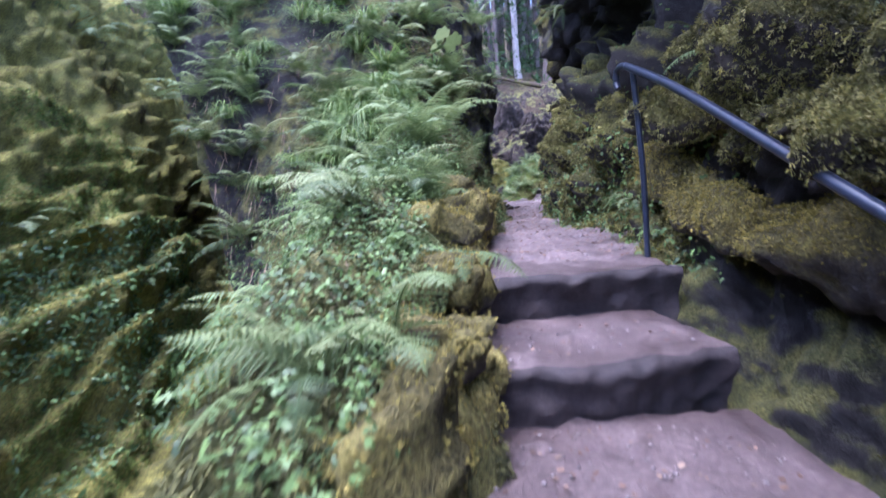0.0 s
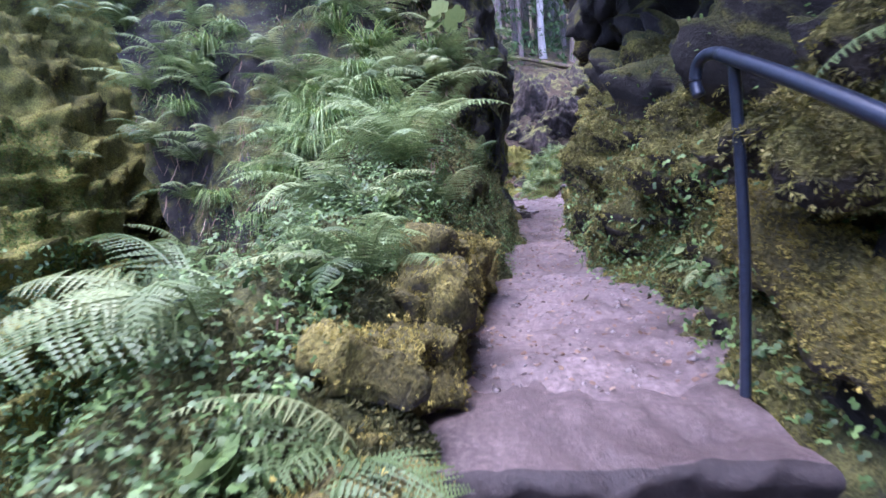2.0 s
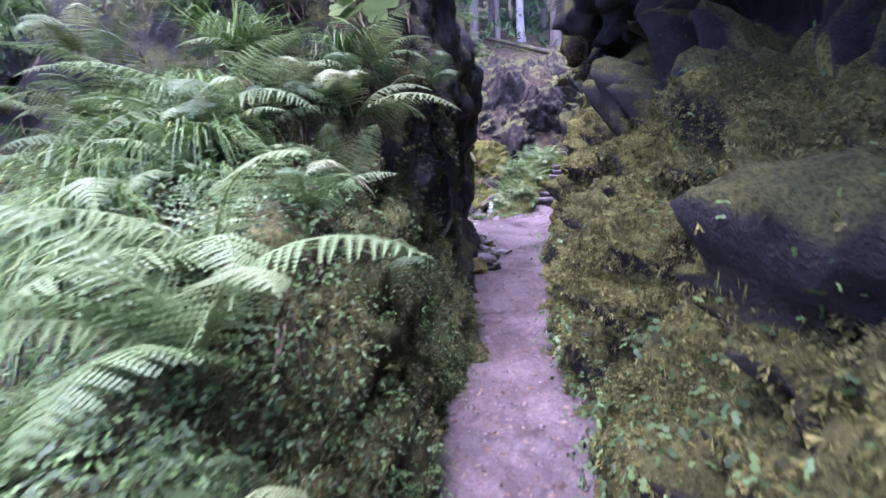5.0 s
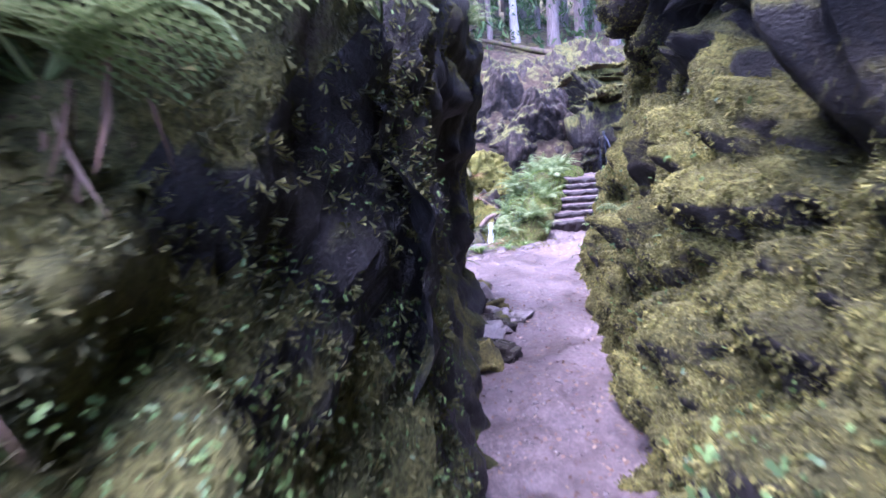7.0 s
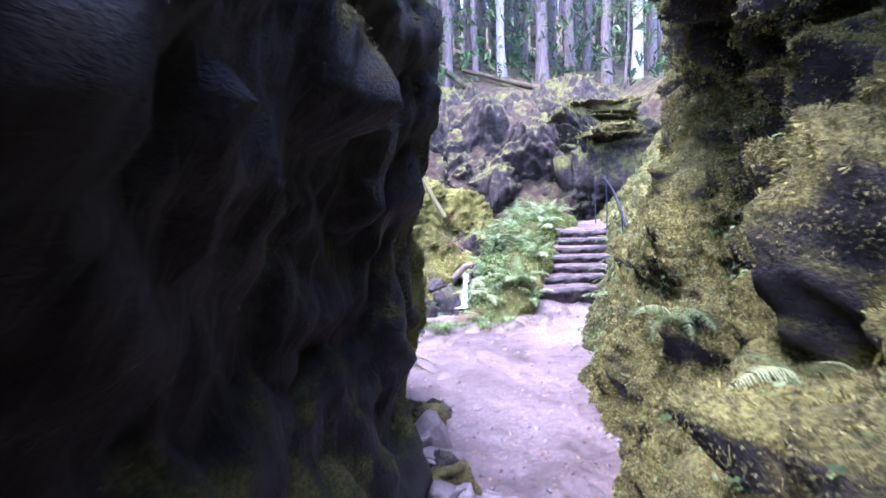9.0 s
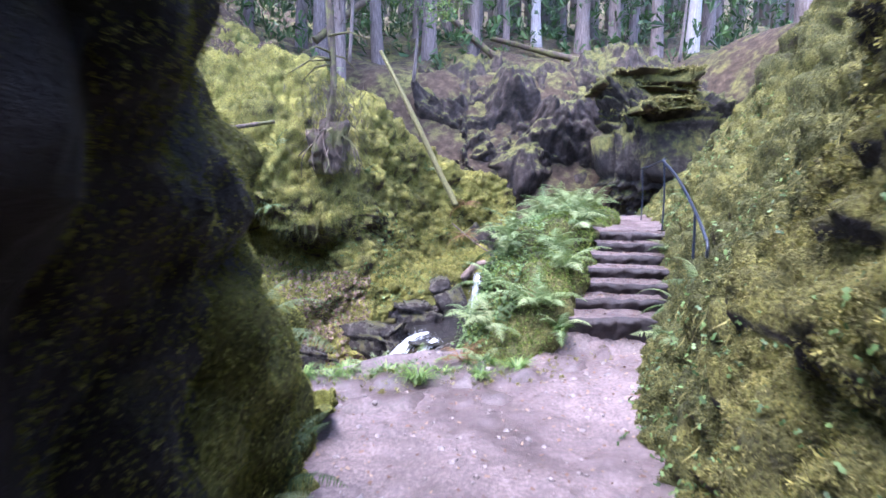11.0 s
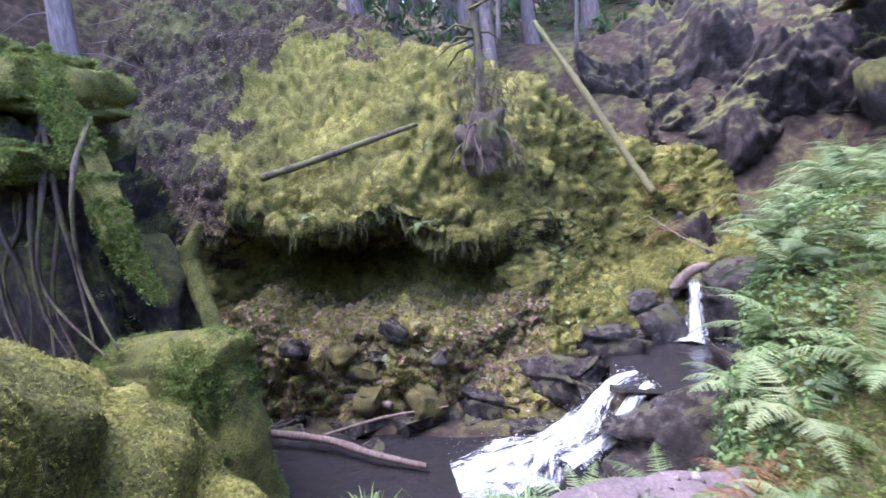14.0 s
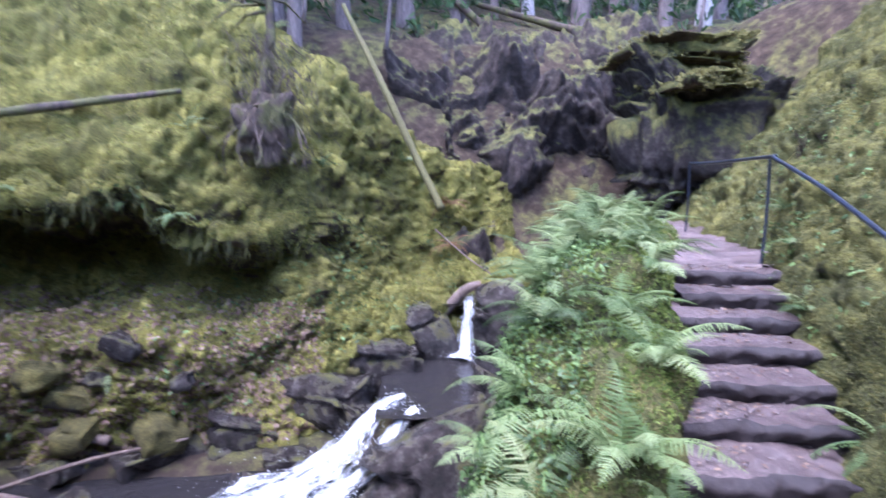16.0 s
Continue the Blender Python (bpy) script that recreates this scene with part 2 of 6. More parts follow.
m_litter = leafy("leaf_litter", [(0.1, (0.05, 0.03, 0.02)), (0.5, (0.16, 0.1, 0.07)), (0.9, (0.32, 0.24, 0.17))], 0.8, 0.05)
m_dead = leafy("dead_fern", [(0.2, (0.09, 0.04, 0.015)), (0.6, (0.15, 0.08, 0.034)), (0.9, (0.23, 0.145, 0.06))], 0.8, 0.1)
m_needles = leafy("conifer_needles", [(0.2, (0.02, 0.045, 0.015)), (0.6, (0.05, 0.1, 0.03)), (0.9, (0.12, 0.19, 0.06))], 0.6, 0.2)
m_bark = bark("conifer_bark", [(0.06, 0.045, 0.045), (0.14, 0.11, 0.105), (0.26, 0.22, 0.21)])
# bark for the distant trunks, paled and greyed to paint in haze
m_bark_haze = bark("hazed_grey_bark", [(0.13, 0.11, 0.115), (0.24, 0.21, 0.215), (0.36, 0.33, 0.335)])
m_bark_pale = bark("pale_bark", [(0.2, 0.18, 0.18), (0.36, 0.33, 0.33), (0.5, 0.47, 0.48)])
m_log = bark("mossy_bark", [(0.05, 0.035, 0.025), (0.12, 0.09, 0.06), (0.22, 0.17, 0.12)], [(0.045, 0.043, 0.016), (0.15, 0.135, 0.045)], 0.36)
m_branch = bark("bare_wood", [(0.06, 0.042, 0.034), (0.14, 0.1, 0.08), (0.25, 0.19, 0.15)])
m_pebble = earth("pale_pebble", [(0.08, 0.067, 0.066), (0.17, 0.142, 0.14), (0.3, 0.26, 0.258)], 1.0, 0.6, 0.2)
m_root = bark("dark_root", [(0.025, 0.018, 0.014), (0.07, 0.05, 0.038), (0.14, 0.1, 0.075)], [(0.06, 0.06, 0.02), (0.14, 0.13, 0.045)], 0.25)
m_rail = metal_paint("blue_black_paint", (0.012, 0.016, 0.028))


def water_material():
    m, n, l, p = mat("stream_water")
    p.inputs["Base Color"].default_value = (0.022, 0.02, 0.02, 1)
    p.inputs["Roughness"].default_value = 0.06
    p.inputs["IOR"].default_value = 1.33
    tc = n.new("ShaderNodeTexCoord").outputs["Object"]
    a = noise_node(n, l, tc, 7, 4, 0.6, 0.6)
    bump(n, l, p, a.outputs[0], 0.35, 0.03)
    return m


def foam_material():
    """White water streaked along the flow; its ragged edges let the dark water through."""
    m, n, l, p = mat("white_water")
    tc = n.new("ShaderNodeTexCoord").outputs["UV"]
    mp = n.new("ShaderNodeMapping")
    mp.inputs["Scale"].default_value = (2.2, 1.6, 1.0)
    l.new(tc, mp.inputs[0])
    a = noise_node(n, l, mp.outputs[0], 2.6, 6, 0.65, 0.5)
    r = ramp(n, [(0.32, (0.08, 0.085, 0.095)), (0.48, (0.36, 0.38, 0.41)), (0.64, (0.74, 0.76, 0.79))])
    l.new(a.outputs[0], r.inputs[0])
    l.new(r.outputs[0], p.inputs["Base Color"])
    p.inputs["Roughness"].default_value = 0.3
    sep = n.new("ShaderNodeSeparateXYZ")
    l.new(tc, sep.inputs[0])
    rim = n.new("ShaderNodeMath")
    rim.operation = "ABSOLUTE"
    l.new(sep.outputs[0], rim.inputs[0])
    k = n.new("ShaderNodeMath")
    k.operation = "MULTIPLY_ADD"
    k.inputs[1].default_value = -0.42
    l.new(rim.outputs[0], k.inputs[0])
    l.new(a.outputs[0], k.inputs[2])
    fade = n.new("ShaderNodeMapRange")
    fade.inputs[1].default_value, fade.inputs[2].default_value = 0.14, 0.42
    l.new(k.outputs[0], fade.inputs[0])
    l.new(fade.outputs[0], p.inputs["Alpha"])
    bump(n, l, p, a.outputs[0], 0.35, 0.02)
    return m


def drop_material():
    m, n, l, p = mat("spray_drops")
    p.inputs["Base Color"].default_value = (0.75, 0.78, 0.8, 1)
    p.inputs["Roughness"].default_value = 0.25
    return m


m_drop = drop_material()
m_water, m_foam = water_material(), foam_material()


# ---- mesh helpers ----
def mesh_object(name, verts, faces, material, smooth=True, parent=None):
    me = bpy.data.meshes.new(name)
    me.from_pydata(np.asarray(verts, float).tolist(), [], [tuple(f) for f in faces])
    me.materials.append(material)
    if smooth:
        me.polygons.foreach_set("use_smooth", np.ones(len(me.polygons), bool))
    me.update()
    ob = new(name, me)
    ob.parent = parent
    return ob


def grid_faces(nu, nv):
    i = np.arange(nu - 1)[:, None] * nv + np.arange(nv - 1)[None, :]
    i = i.ravel()
    return np.stack([i, i + nv, i + nv + 1, i + 1], 1)


def curve_through(keys, n):
    """n points along a smooth line through the keys (arrays of any width)."""
    keys = np.asarray(keys, float)
    k = len(keys)
    t = np.linspace(0, k - 1, n)
    i = np.clip(t.astype(int), 0, k - 2)
    u = (t - i).reshape(-1, *([1] * (keys.ndim - 1)))
    p0, p1, p2, p3 = keys[np.clip(i - 1, 0, k - 1)], keys[i], keys[i + 1], keys[np.clip(i + 2, 0, k - 1)]
    return 0.5 * (2 * p1 + (p2 - p0) * u + (2 * p0 - 5 * p1 + 4 * p2 - p3) * u**2 + (3 * p1 - p0 - 3 * p2 + p3) * u**3)


def grid_normals(g):
    du, dv = np.gradient(g, axis=0), np.gradient(g, axis=1)
    n = np.cross(du, dv)
    return n / np.maximum(np.linalg.norm(n, axis=2, keepdims=True), 1e-9)


SURF = {}


def pick(name, count, rng, u=(0, 1), v=(0, 1)):
    """Places on a face: points and normals."""
    g, n = SURF[name]
    a = rng.uniform(u[0], u[1], count) * (g.shape[0] - 1.001)
    b = rng.uniform(v[0], v[1], count) * (g.shape[1] - 1.001)
    i, j = a.astype(int), b.astype(int)
    fa, fb = (a - i)[:, None], (b - j)[:, None]
    p = g[i, j] * (1 - fa) * (1 - fb) + g[i + 1, j] * fa * (1 - fb) + g[i, j + 1] * (1 - fa) * fb + g[i + 1, j + 1] * fa * fb
    return p, n[i, j]


def tube(points, radii, sides=8, seed=0, rough=0.0, caps=True):
    """Verts and faces of a tapered tube along points."""
    P = np.asarray(points, float)
    r = np.broadcast_to(np.asarray(radii, float), (len(P),))
    T = np.gradient(P, axis=0)
    T /= np.linalg.norm(T, axis=1, keepdims=True)
    ref = np.array([0.0, 0.0, 1.0]) if abs(T[0, 2]) < 0.9 else np.array([1.0, 0.0, 0.0])
    A = np.cross(T, ref)
    A /= np.linalg.norm(A, axis=1, keepdims=True)
    B = np.cross(T, A)
    ang = np.linspace(0, 2 * np.pi, sides, endpoint=False)
    V = P[:, None] + r[:, None, None] * (np.cos(ang)[None, :, None] * A[:, None] + np.sin(ang)[None, :, None] * B[:, None])
    V = V.reshape(-1, 3)
    if rough:
        c = np.repeat(P, sides, 0)
        V = c + (V - c) * (1 + rough * fbm(V, 5, 3, seed))[:, None]
    F = []
    for i in range(len(P) - 1):
        for j in range(sides):
            k = (j + 1) % sides
            F.append((i * sides + j, i * sides + k, (i + 1) * sides + k, (i + 1) * sides + j))
    if caps:
        F.append(tuple(range(sides))[::-1])
        F.append(tuple((len(P) - 1) * sides + j for j in range(sides)))
    return V, F


def join(pieces):
    V, F, o = [], [], 0
    for v, f in pieces:
        V.append(np.asarray(v, float))
        F += [tuple(int(a) + o for a in q) for q in f]
        o += len(v)
    return np.concatenate(V), F


def scatter(name, base_v, base_f, places, normals, sizes, material, rng, lean=0.4, up=None, label="", category="", spread=None):
    """Many small pieces in one object: each is the base shape, turned about its normal and sized."""
    base = np.asarray(base_v, float)
    k = len(places)
    n = normals + rng.normal(0, lean, normals.shape)
    if up is not None:
        n = n * (1 - up[0]) + np.asarray(up[1]) * up[0]
    n /= np.linalg.norm(n, axis=1, keepdims=True)
    ref = rng.normal(size=(k, 3))
    t = np.cross(n, ref)
    t /= np.linalg.norm(t, axis=1, keepdims=True)
    b = np.cross(n, t)
    s = np.asarray(sizes)[:, None, None]
    V = places[:, None] + s * (base[None, :, 0:1] * t[:, None] + base[None, :, 1:2] * b[:, None] + base[None, :, 2:3] * n[:, None])
    m = len(base)
    me = bpy.data.meshes.new(name)
    fl = np.array([len(q) for q in base_f])
    flat = np.concatenate([np.array(q) for q in base_f])
    loops = (flat[None] + (np.arange(k) * m)[:, None]).ravel()
    me.vertices.add(k * m)
    me.vertices.foreach_set("co", V.astype(np.float32).ravel())
    me.loops.add(len(loops))
    me.loops.foreach_set("vertex_index", loops.astype(np.int32))
    tot = np.tile(fl, k)
    me.polygons.add(len(tot))
    me.polygons.foreach_set("loop_start", np.r_[0, np.cumsum(tot)[:-1]].astype(np.int32))
    me.polygons.foreach_set("loop_total", tot.astype(np.int32))
    me.materials.append(material)
    me.update(calc_edges=True)
    ob = new(name, me)
    return tagged(ob, label, category, kind="stuff")


# ---- plan of the glen ----
def along(y, ys, vs):
    return np.interp(y, ys, vs)


PATH_Y = [-4, 0, 2.5, 3.7, 5, 5.8, 7.2, 8.2, 10, 11.2, 12.2, 13.1, 13.5, 13.9]
LEFT_X = [-0.1, -0.1, 0.13, 0.3, 0.45, 0.55, 0.85, 0.95, 1.28, 1.02, 0.98, 0.9, 1.6, 2.75]
RIGHT_X = [0.95, 0.95, 1.12, 1.2, 1.24, 1.28, 1.5, 1.76, 2.2, 2.48, 2.76, 3.1, 3.4, 3.7]
RIGHT_Y2, RIGHT_X2 = [13.9, 15, 15.6, 16, 17, 18.5, 20.5], [3.7, 4.22, 4.5, 4.7, 5.15, 5.55, 5.9]


def path_z(y):
    return along(y, [-4, -0.3, 2.45, 2.55, 7, 10, 12.5, 13.75, 14.0, 14.6, 15.1, 15.5, 18.5, 20], [-0.9, 0.05, 0.8, 1.08, 1.33, 1.47, 1.6, 1.7, 1.95, 2.27, 2.5, 2.68, 2.74, 2.76])


def left_x(y):
    return along(y, PATH_Y, LEFT_X)


def right_x(y):
    return along(y, PATH_Y + RIGHT_Y2[1:], RIGHT_X + RIGHT_X2[1:])


def sheet(name, rows, prof, nu, nv, material, **kw):
    """A face made from a profile rule: prof(s) gives its points, foot to top, at each s of rows."""
    keys = np.array([prof(s) for s in rows], float)
    return loft(name, [(None, k) for k in keys], nu, nv, material, **kw)


def loft(name, stations, nu, nv, material, bulge=0.25, mid=0.1, fine=0.03, strata=0.0, flip=False, seed=1, size=0.8, drape=0.0, foot=1.0, pad=0.0):
    keys = np.array([k for _, k in stations], float)
    g = curve_through(keys, nu)
    g = curve_through(g.transpose(1, 0, 2), nv).transpose(1, 0, 2)
    n = grid_normals(g) * (-1 if flip else 1)
    p = g.reshape(-1, 3)
    mid = mid * (along(p[:, 1], [8.5, 10.5], [1.0, 0.4]) if name == "rock_wall_right" else 1.0)
    h = bulge * fbm(p, size, 3, seed) + mid * (np.abs(fbm(p, 2.6, 3, seed + 9)) - 0.3) * 1.4 + fine * fbm(p, 9, 3, seed + 20)
    if foot < 1.0:
        h *= np.tile(along(np.linspace(0, 1, nv), [0.0, 0.12, 0.3], [foot, foot, 1.0]), nu)
    if drape:
        h += drape * fbm(p * (1, 1, 0.3), 6.0, 3, seed + 40)
    if pad:
        h -= pad * np.exp(-((fbm(p, 2.6, 3, seed + 60) / 0.07) ** 2)) + 0.6 * pad * np.exp(-((fbm(p, 6.0, 2, seed + 61) / 0.1) ** 2))
    if strata:
        lay = p[:, 2] * 2.4 - 0.55 * p[:, 1] * 0.5 + 0.8 * fbm(p, 0.7, 2, seed + 31)
        saw = lay - np.floor(lay)
        h += strata * (saw**2 - 0.35)
    g2 = (p + n.reshape(-1, 3) * h[:, None]).reshape(g.shape)
    f = grid_faces(nu, nv)
    if flip:
        f = f[:, ::-1]
    ob = mesh_object(name, g2.reshape(-1, 3), f, material)
    SURF[name] = (g2, grid_normals(g2) * (-1 if flip else 1))
    return tagged(ob, kind="structure")


# ---- ground sheet to the horizon ----
def build_ground():
    mid = np.linspace(-14, 16, 150)
    xs = np.r_[-600, -250, -110, -60, -35, -22, -17, mid, 19, 24, 36, 60, 110, 250, 600]
    ymid = np.linspace(-6, 46, 210)
    ys = np.r_[-600, -250, -110, -60, -30, -16, -10, ymid, 52, 62, 80, 120, 250, 600]
    X, Y = np.meshgrid(xs, ys, indexing="ij")
    cx = along(Y, [-6, 8, 12, 16, 18, 20, 24], [-2.6, -2.8, -1.4, 0.2, 2.2, 2.9, 4.0])
    floor = along(Y, [-6, 0, 10, 12, 16, 17.0, 18.6, 19.2, 21, 24.5, 30, 60, 120], [-1.6, -1.3, -1.0, -0.3, 0.0, 0.35, 0.5, 1.1, 1.3, 6.9, 9.4, 21, 50])
    top = along(Y, [-6, 10, 14, 20, 26, 60, 120], [7.5, 7.5, 7.0, 7.2, 7.9, 21, 50])
    left = np.clip((cx - along(Y, [8, 11, 14, 20, 25], [3.0, 5.0, 9.0, 9.5, 6.0]) - X) / 4.0, 0, 1)
    right = np.clip((X - along(Y, [-6, 12, 16, 20], [3.2, 4.2, 6.6, 7.5])) / 3.0, 0, 1)
    side = np.maximum(left, right)
    side = side * side * (3 - 2 * side)
    Z = floor + (np.maximum(top, floor) - floor) * side
    P = np.stack([X, Y, np.zeros_like(X)], 2).reshape(-1, 3)
    Z = Z + (0.25 * fbm(P, 0.35, 4, 5) + 0.08 * fbm(P, 1.7, 3, 6)).reshape(Z.shape) * np.where(side > 0.3, 1, np.where(Y > 24, 1, 0.3)) + 0.5 * np.clip(-X - 5, 0, 24) * np.clip((Y - 12) / 6, 0, 1) * np.clip((60 - Y) / 20, 0, 1)
    V = np.stack([X, Y, Z], 2)
    ob = mesh_object("ground", V.reshape(-1, 3), grid_faces(*X.shape), m_floor)
    SURF["ground"] = (V, grid_normals(V))
    return tagged(ob, "brown forest floor of needles and moss", "ground", kind="structure")


build_ground()


# ---- trodden path ----
def build_path(name, ys, lo, hi, zf, nv, label):
    u = np.linspace(0, 1, nv)
    X = lo(ys)[:, None] * (1 - u) + hi(ys)[:, None] * u
    Y = np.repeat(ys[:, None], nv, 1)
    P = np.stack([X, Y, 0 * X], 2).reshape(-1, 3)
    worn = 0.05 * (np.abs(u - 0.5) * 2) ** 3
    Z = zf(ys)[:, None] + worn[None] + (0.03 * fbm(P, 1.6, 3, 11) + 0.012 * fbm(P, 9, 3, 12) + 0.006 * fbm(P, 28, 2, 13)).reshape(X.shape)
    V = np.stack([X, Y, Z], 2)
    ob = mesh_object(name, V.reshape(-1, 3), grid_faces(len(ys), nv)[:, ::-1], m_path)
    SURF[name] = (V, -grid_normals(V))
    return tagged(ob, label, "path", kind="structure")


build_path("path", np.linspace(2.6, 13.99, 420), lambda y: left_x(y) - 0.3 - along(y, [10.3, 11.3, 12.4, 12.9, 13.3], [0.0, 1.0, 1.0, 0.0, 0.0]), lambda y: right_x(y) + along(y, [2.6, 3.3], [-0.02, 0.3]), lambda y: path_z(y) - along(y, [2.6, 3.2], [0.1, 0.0]), 90, "trodden reddish earth path with small stones")


# ---- steps ----
def stone_step(cx, cy, width, depth, top, height, angle, seed):
    """One rough step: an earth tread, worn round at the lip, over a riser with shade painted into its colour."""
    rng = np.random.default_rng(seed)
    nu, nr = 46, 30
    u = np.linspace(-0.5, 0.5, nu)
    prof = []
    for k in np.linspace(0, 1, nr):
        if k < 0.45:
            a = k / 0.45
            prof.append((0.05 - 0.05 * a**3, -height + (height - 0.045) * a))
        elif k < 0.6:
            a = (k - 0.45) / 0.15 * np.pi / 2
            prof.append((0.055 - 0.055 * np.cos(a), -0.045 + 0.045 * np.sin(a)))
        else:
            a = (k - 0.6) / 0.4
            prof.append((0.055 + (depth - 0.055) * a, 0.012 * a))
    prof = np.array(prof)
    V = np.stack([np.repeat(u[:, None] * width, nr, 1), np.repeat(prof[None, :, 0], nu, 0), np.repeat(prof[None, :, 1], nu, 0)], 2)
    P = V.reshape(-1, 3) + rng.uniform(0, 50, 3)
    V = V.reshape(-1, 3)
    V[:, 1] += 0.05 * fbm(P, 2.2, 3, seed) + 0.026 * fbm(P, 9, 3, seed + 1) + 0.01 * fbm(P, 26, 2, seed + 5)
    V[:, 2] += 0.01 * fbm(P, 2.2, 3, seed + 2) + 0.014 * fbm(P, 11, 3, seed + 3)
    M = pose(cx, cy, top, 0, 0, angle)
    step = tagged(new("stone_step"), "worn step of packed earth, its riser coloured dark as shade", "step", "steps of the path")
    step.matrix_world = M
    f = grid_faces(nu, nr)
    row = f[:, 0] % nr
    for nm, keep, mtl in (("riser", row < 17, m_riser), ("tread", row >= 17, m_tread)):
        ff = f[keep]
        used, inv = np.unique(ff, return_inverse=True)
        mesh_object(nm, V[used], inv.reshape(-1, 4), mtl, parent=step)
    return step


for k, (yy, zz) in enumerate(((2.48, 1.08), (1.76, 0.83), (1.05, 0.58), (0.38, 0.33), (-0.3, 0.08), (-1.0, -0.17))):
    stone_step(0.5 if k else 0.6, yy, 1.25, 0.78, zz, 0.34, 3 if k % 2 else -2, 40 + k)
for k in range(7):
    stone_step(3.3 + 0.13 * k, 13.82 + 0.265 * k, 0.86, 0.4, 1.99 + 0.116 * k, 0.36 if k == 0 else 0.26, -7, 60 + k)
build_path("landing", np.linspace(15.62, 20.6, 110), lambda y: right_x(y) - 0.95, lambda y: right_x(y) + 0.15, lambda y: along(y, [15.62, 20.6], [2.68, 2.78]), 40, "trodden earth landing above the steps")


# ---- bank and rock wall beside the path, stream side ----
def left_profile(y):
    x, z = left_x(y), path_z(y)
    if y < 2.5:
        z = along(y, [-4, -0.3, 1.0, 2.5], [-1.0, 0.0, 0.5, 0.95])
    x = x - along(y, [-4, 3, 4.5, 6], [0.14, 0.14, 0.06, 0.0])
    H = along(y, [-4, 1, 2.5, 4, 5, 5.8, 6.6, 7.4, 8.2, 9.7, 10.1, 10.5, 10.8, 11.1, 11.6, 12.8], [0.4, 0.42, 0.42, 0.55, 0.95, 1.5, 2.3, 3.5, 4.2, 4.2, 4.1, 3.3, 2.1, 1.5, 1.0, 0.1])
    notch = along(y, [5.5, 7.5, 9, 9.8, 10.3, 11.2], [0.02, 0.15, 0.33, 0.3, 0.02, 0.0])
    over = along(y, [6, 7.5, 9, 9.8, 10.2, 10.6, 11.2], [0.0, 0.1, 0.31, 0.36, 0.28, 0.06, 0.0])
    back = along(y, [-4, 2.5, 4, 5.8, 7, 8, 10.2, 10.7, 11.4, 12.5], [0.2, 0.22, 0.3, 0.5, 0.6, 0.45, 0.62, 0.4, 0.35, 0.5])
    gx = along(y, [-4, 2.5, 4.5, 6.2, 8, 11, 12.8], [-1.35, -1.45, -2.1, -2.6, -4.5, -1.8, -0.9])
    gz = along(y, [-4, 5, 6.2, 7.2, 8.0, 9.8, 10.8, 12.8], [-1.2, -0.8, 0.6, 3.8, 5.4, 5.4, 0.3, 0.2])
    return [(x + 0.12, y, z - 0.3), (x, y, z + 0.08), (x - notch, y, z + 0.25 * H), (x - notch + over - 0.05, y, z + 0.52 * H),
            (x - 0.6 * back, y, z + 0.82 * H), (x - back - 0.25, y, z + H), (x - back - along(y, [2, 4, 6], [0.42, 0.6, 0.9]), y, z + H + along(y, [-4, 2, 4, 6, 9], [-0.6, -0.6, -0.5, -0.1, 0.5])),
            ((x - back - 0.9 + gx) / 2 + along(y, [2, 4, 6], [0.45, 0.2, -0.2]), y, (z + H + gz) / 2 - along(y, [2, 4, 6], [0.4, 0.3, 0.0])), (gx, y, gz)]


sheet("fern_bank", np.linspace(-4, 7.2, 17), left_profile, 260, 120, m_leftbank, bulge=0.16, mid=0.1, fine=0.03, seed=2)
bank = bpy.data.objects["fern_bank"]
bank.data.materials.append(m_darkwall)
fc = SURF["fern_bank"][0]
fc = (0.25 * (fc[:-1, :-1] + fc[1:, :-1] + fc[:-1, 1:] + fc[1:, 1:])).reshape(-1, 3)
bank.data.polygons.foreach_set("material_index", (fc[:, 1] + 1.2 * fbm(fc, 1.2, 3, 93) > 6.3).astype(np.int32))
tagged(bpy.data.objects["fern_bank"], "steep earthen bank with moss under ferns", "bank")
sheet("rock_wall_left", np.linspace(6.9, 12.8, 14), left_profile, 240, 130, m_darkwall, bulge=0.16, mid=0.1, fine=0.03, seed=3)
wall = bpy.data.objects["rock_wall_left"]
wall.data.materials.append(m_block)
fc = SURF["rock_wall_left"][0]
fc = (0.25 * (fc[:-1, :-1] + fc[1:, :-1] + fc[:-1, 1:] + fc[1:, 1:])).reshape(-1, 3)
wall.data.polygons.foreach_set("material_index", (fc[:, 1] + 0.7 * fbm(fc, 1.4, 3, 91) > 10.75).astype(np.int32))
tagged(bpy.data.objects["rock_wall_left"], "dark wet overhanging rock wall with moss", "rock wall")


def far_left_profile(y):
    w = along(y, [-6, 4, 9, 13.5], [0.2, 0.0, -0.3, -0.6])
    return [(-2.1 + w, y, -1.3), (-2.7 + w, y, -0.3), (-3.3 + w, y, 0.5), (-3.7 + w, y, 1.3), (-4.1 + w, y, 2.2), (-4.7 + w, y, 3.2), (-5.3 + w, y, 4.6), (-6.0 + w, y, 6.2), (-8.0 + w, y, 8.0)]


sheet("rock_wall_far_left", np.linspace(-6, 13.6, 20), far_left_profile, 300, 130, m_farleft, bulge=0.35, mid=0.1, fine=0.05, strata=0.26, seed=4)
tagged(bpy.data.objects["rock_wall_far_left"], "stratified rock slope covered in green and gold moss", "rock wall")


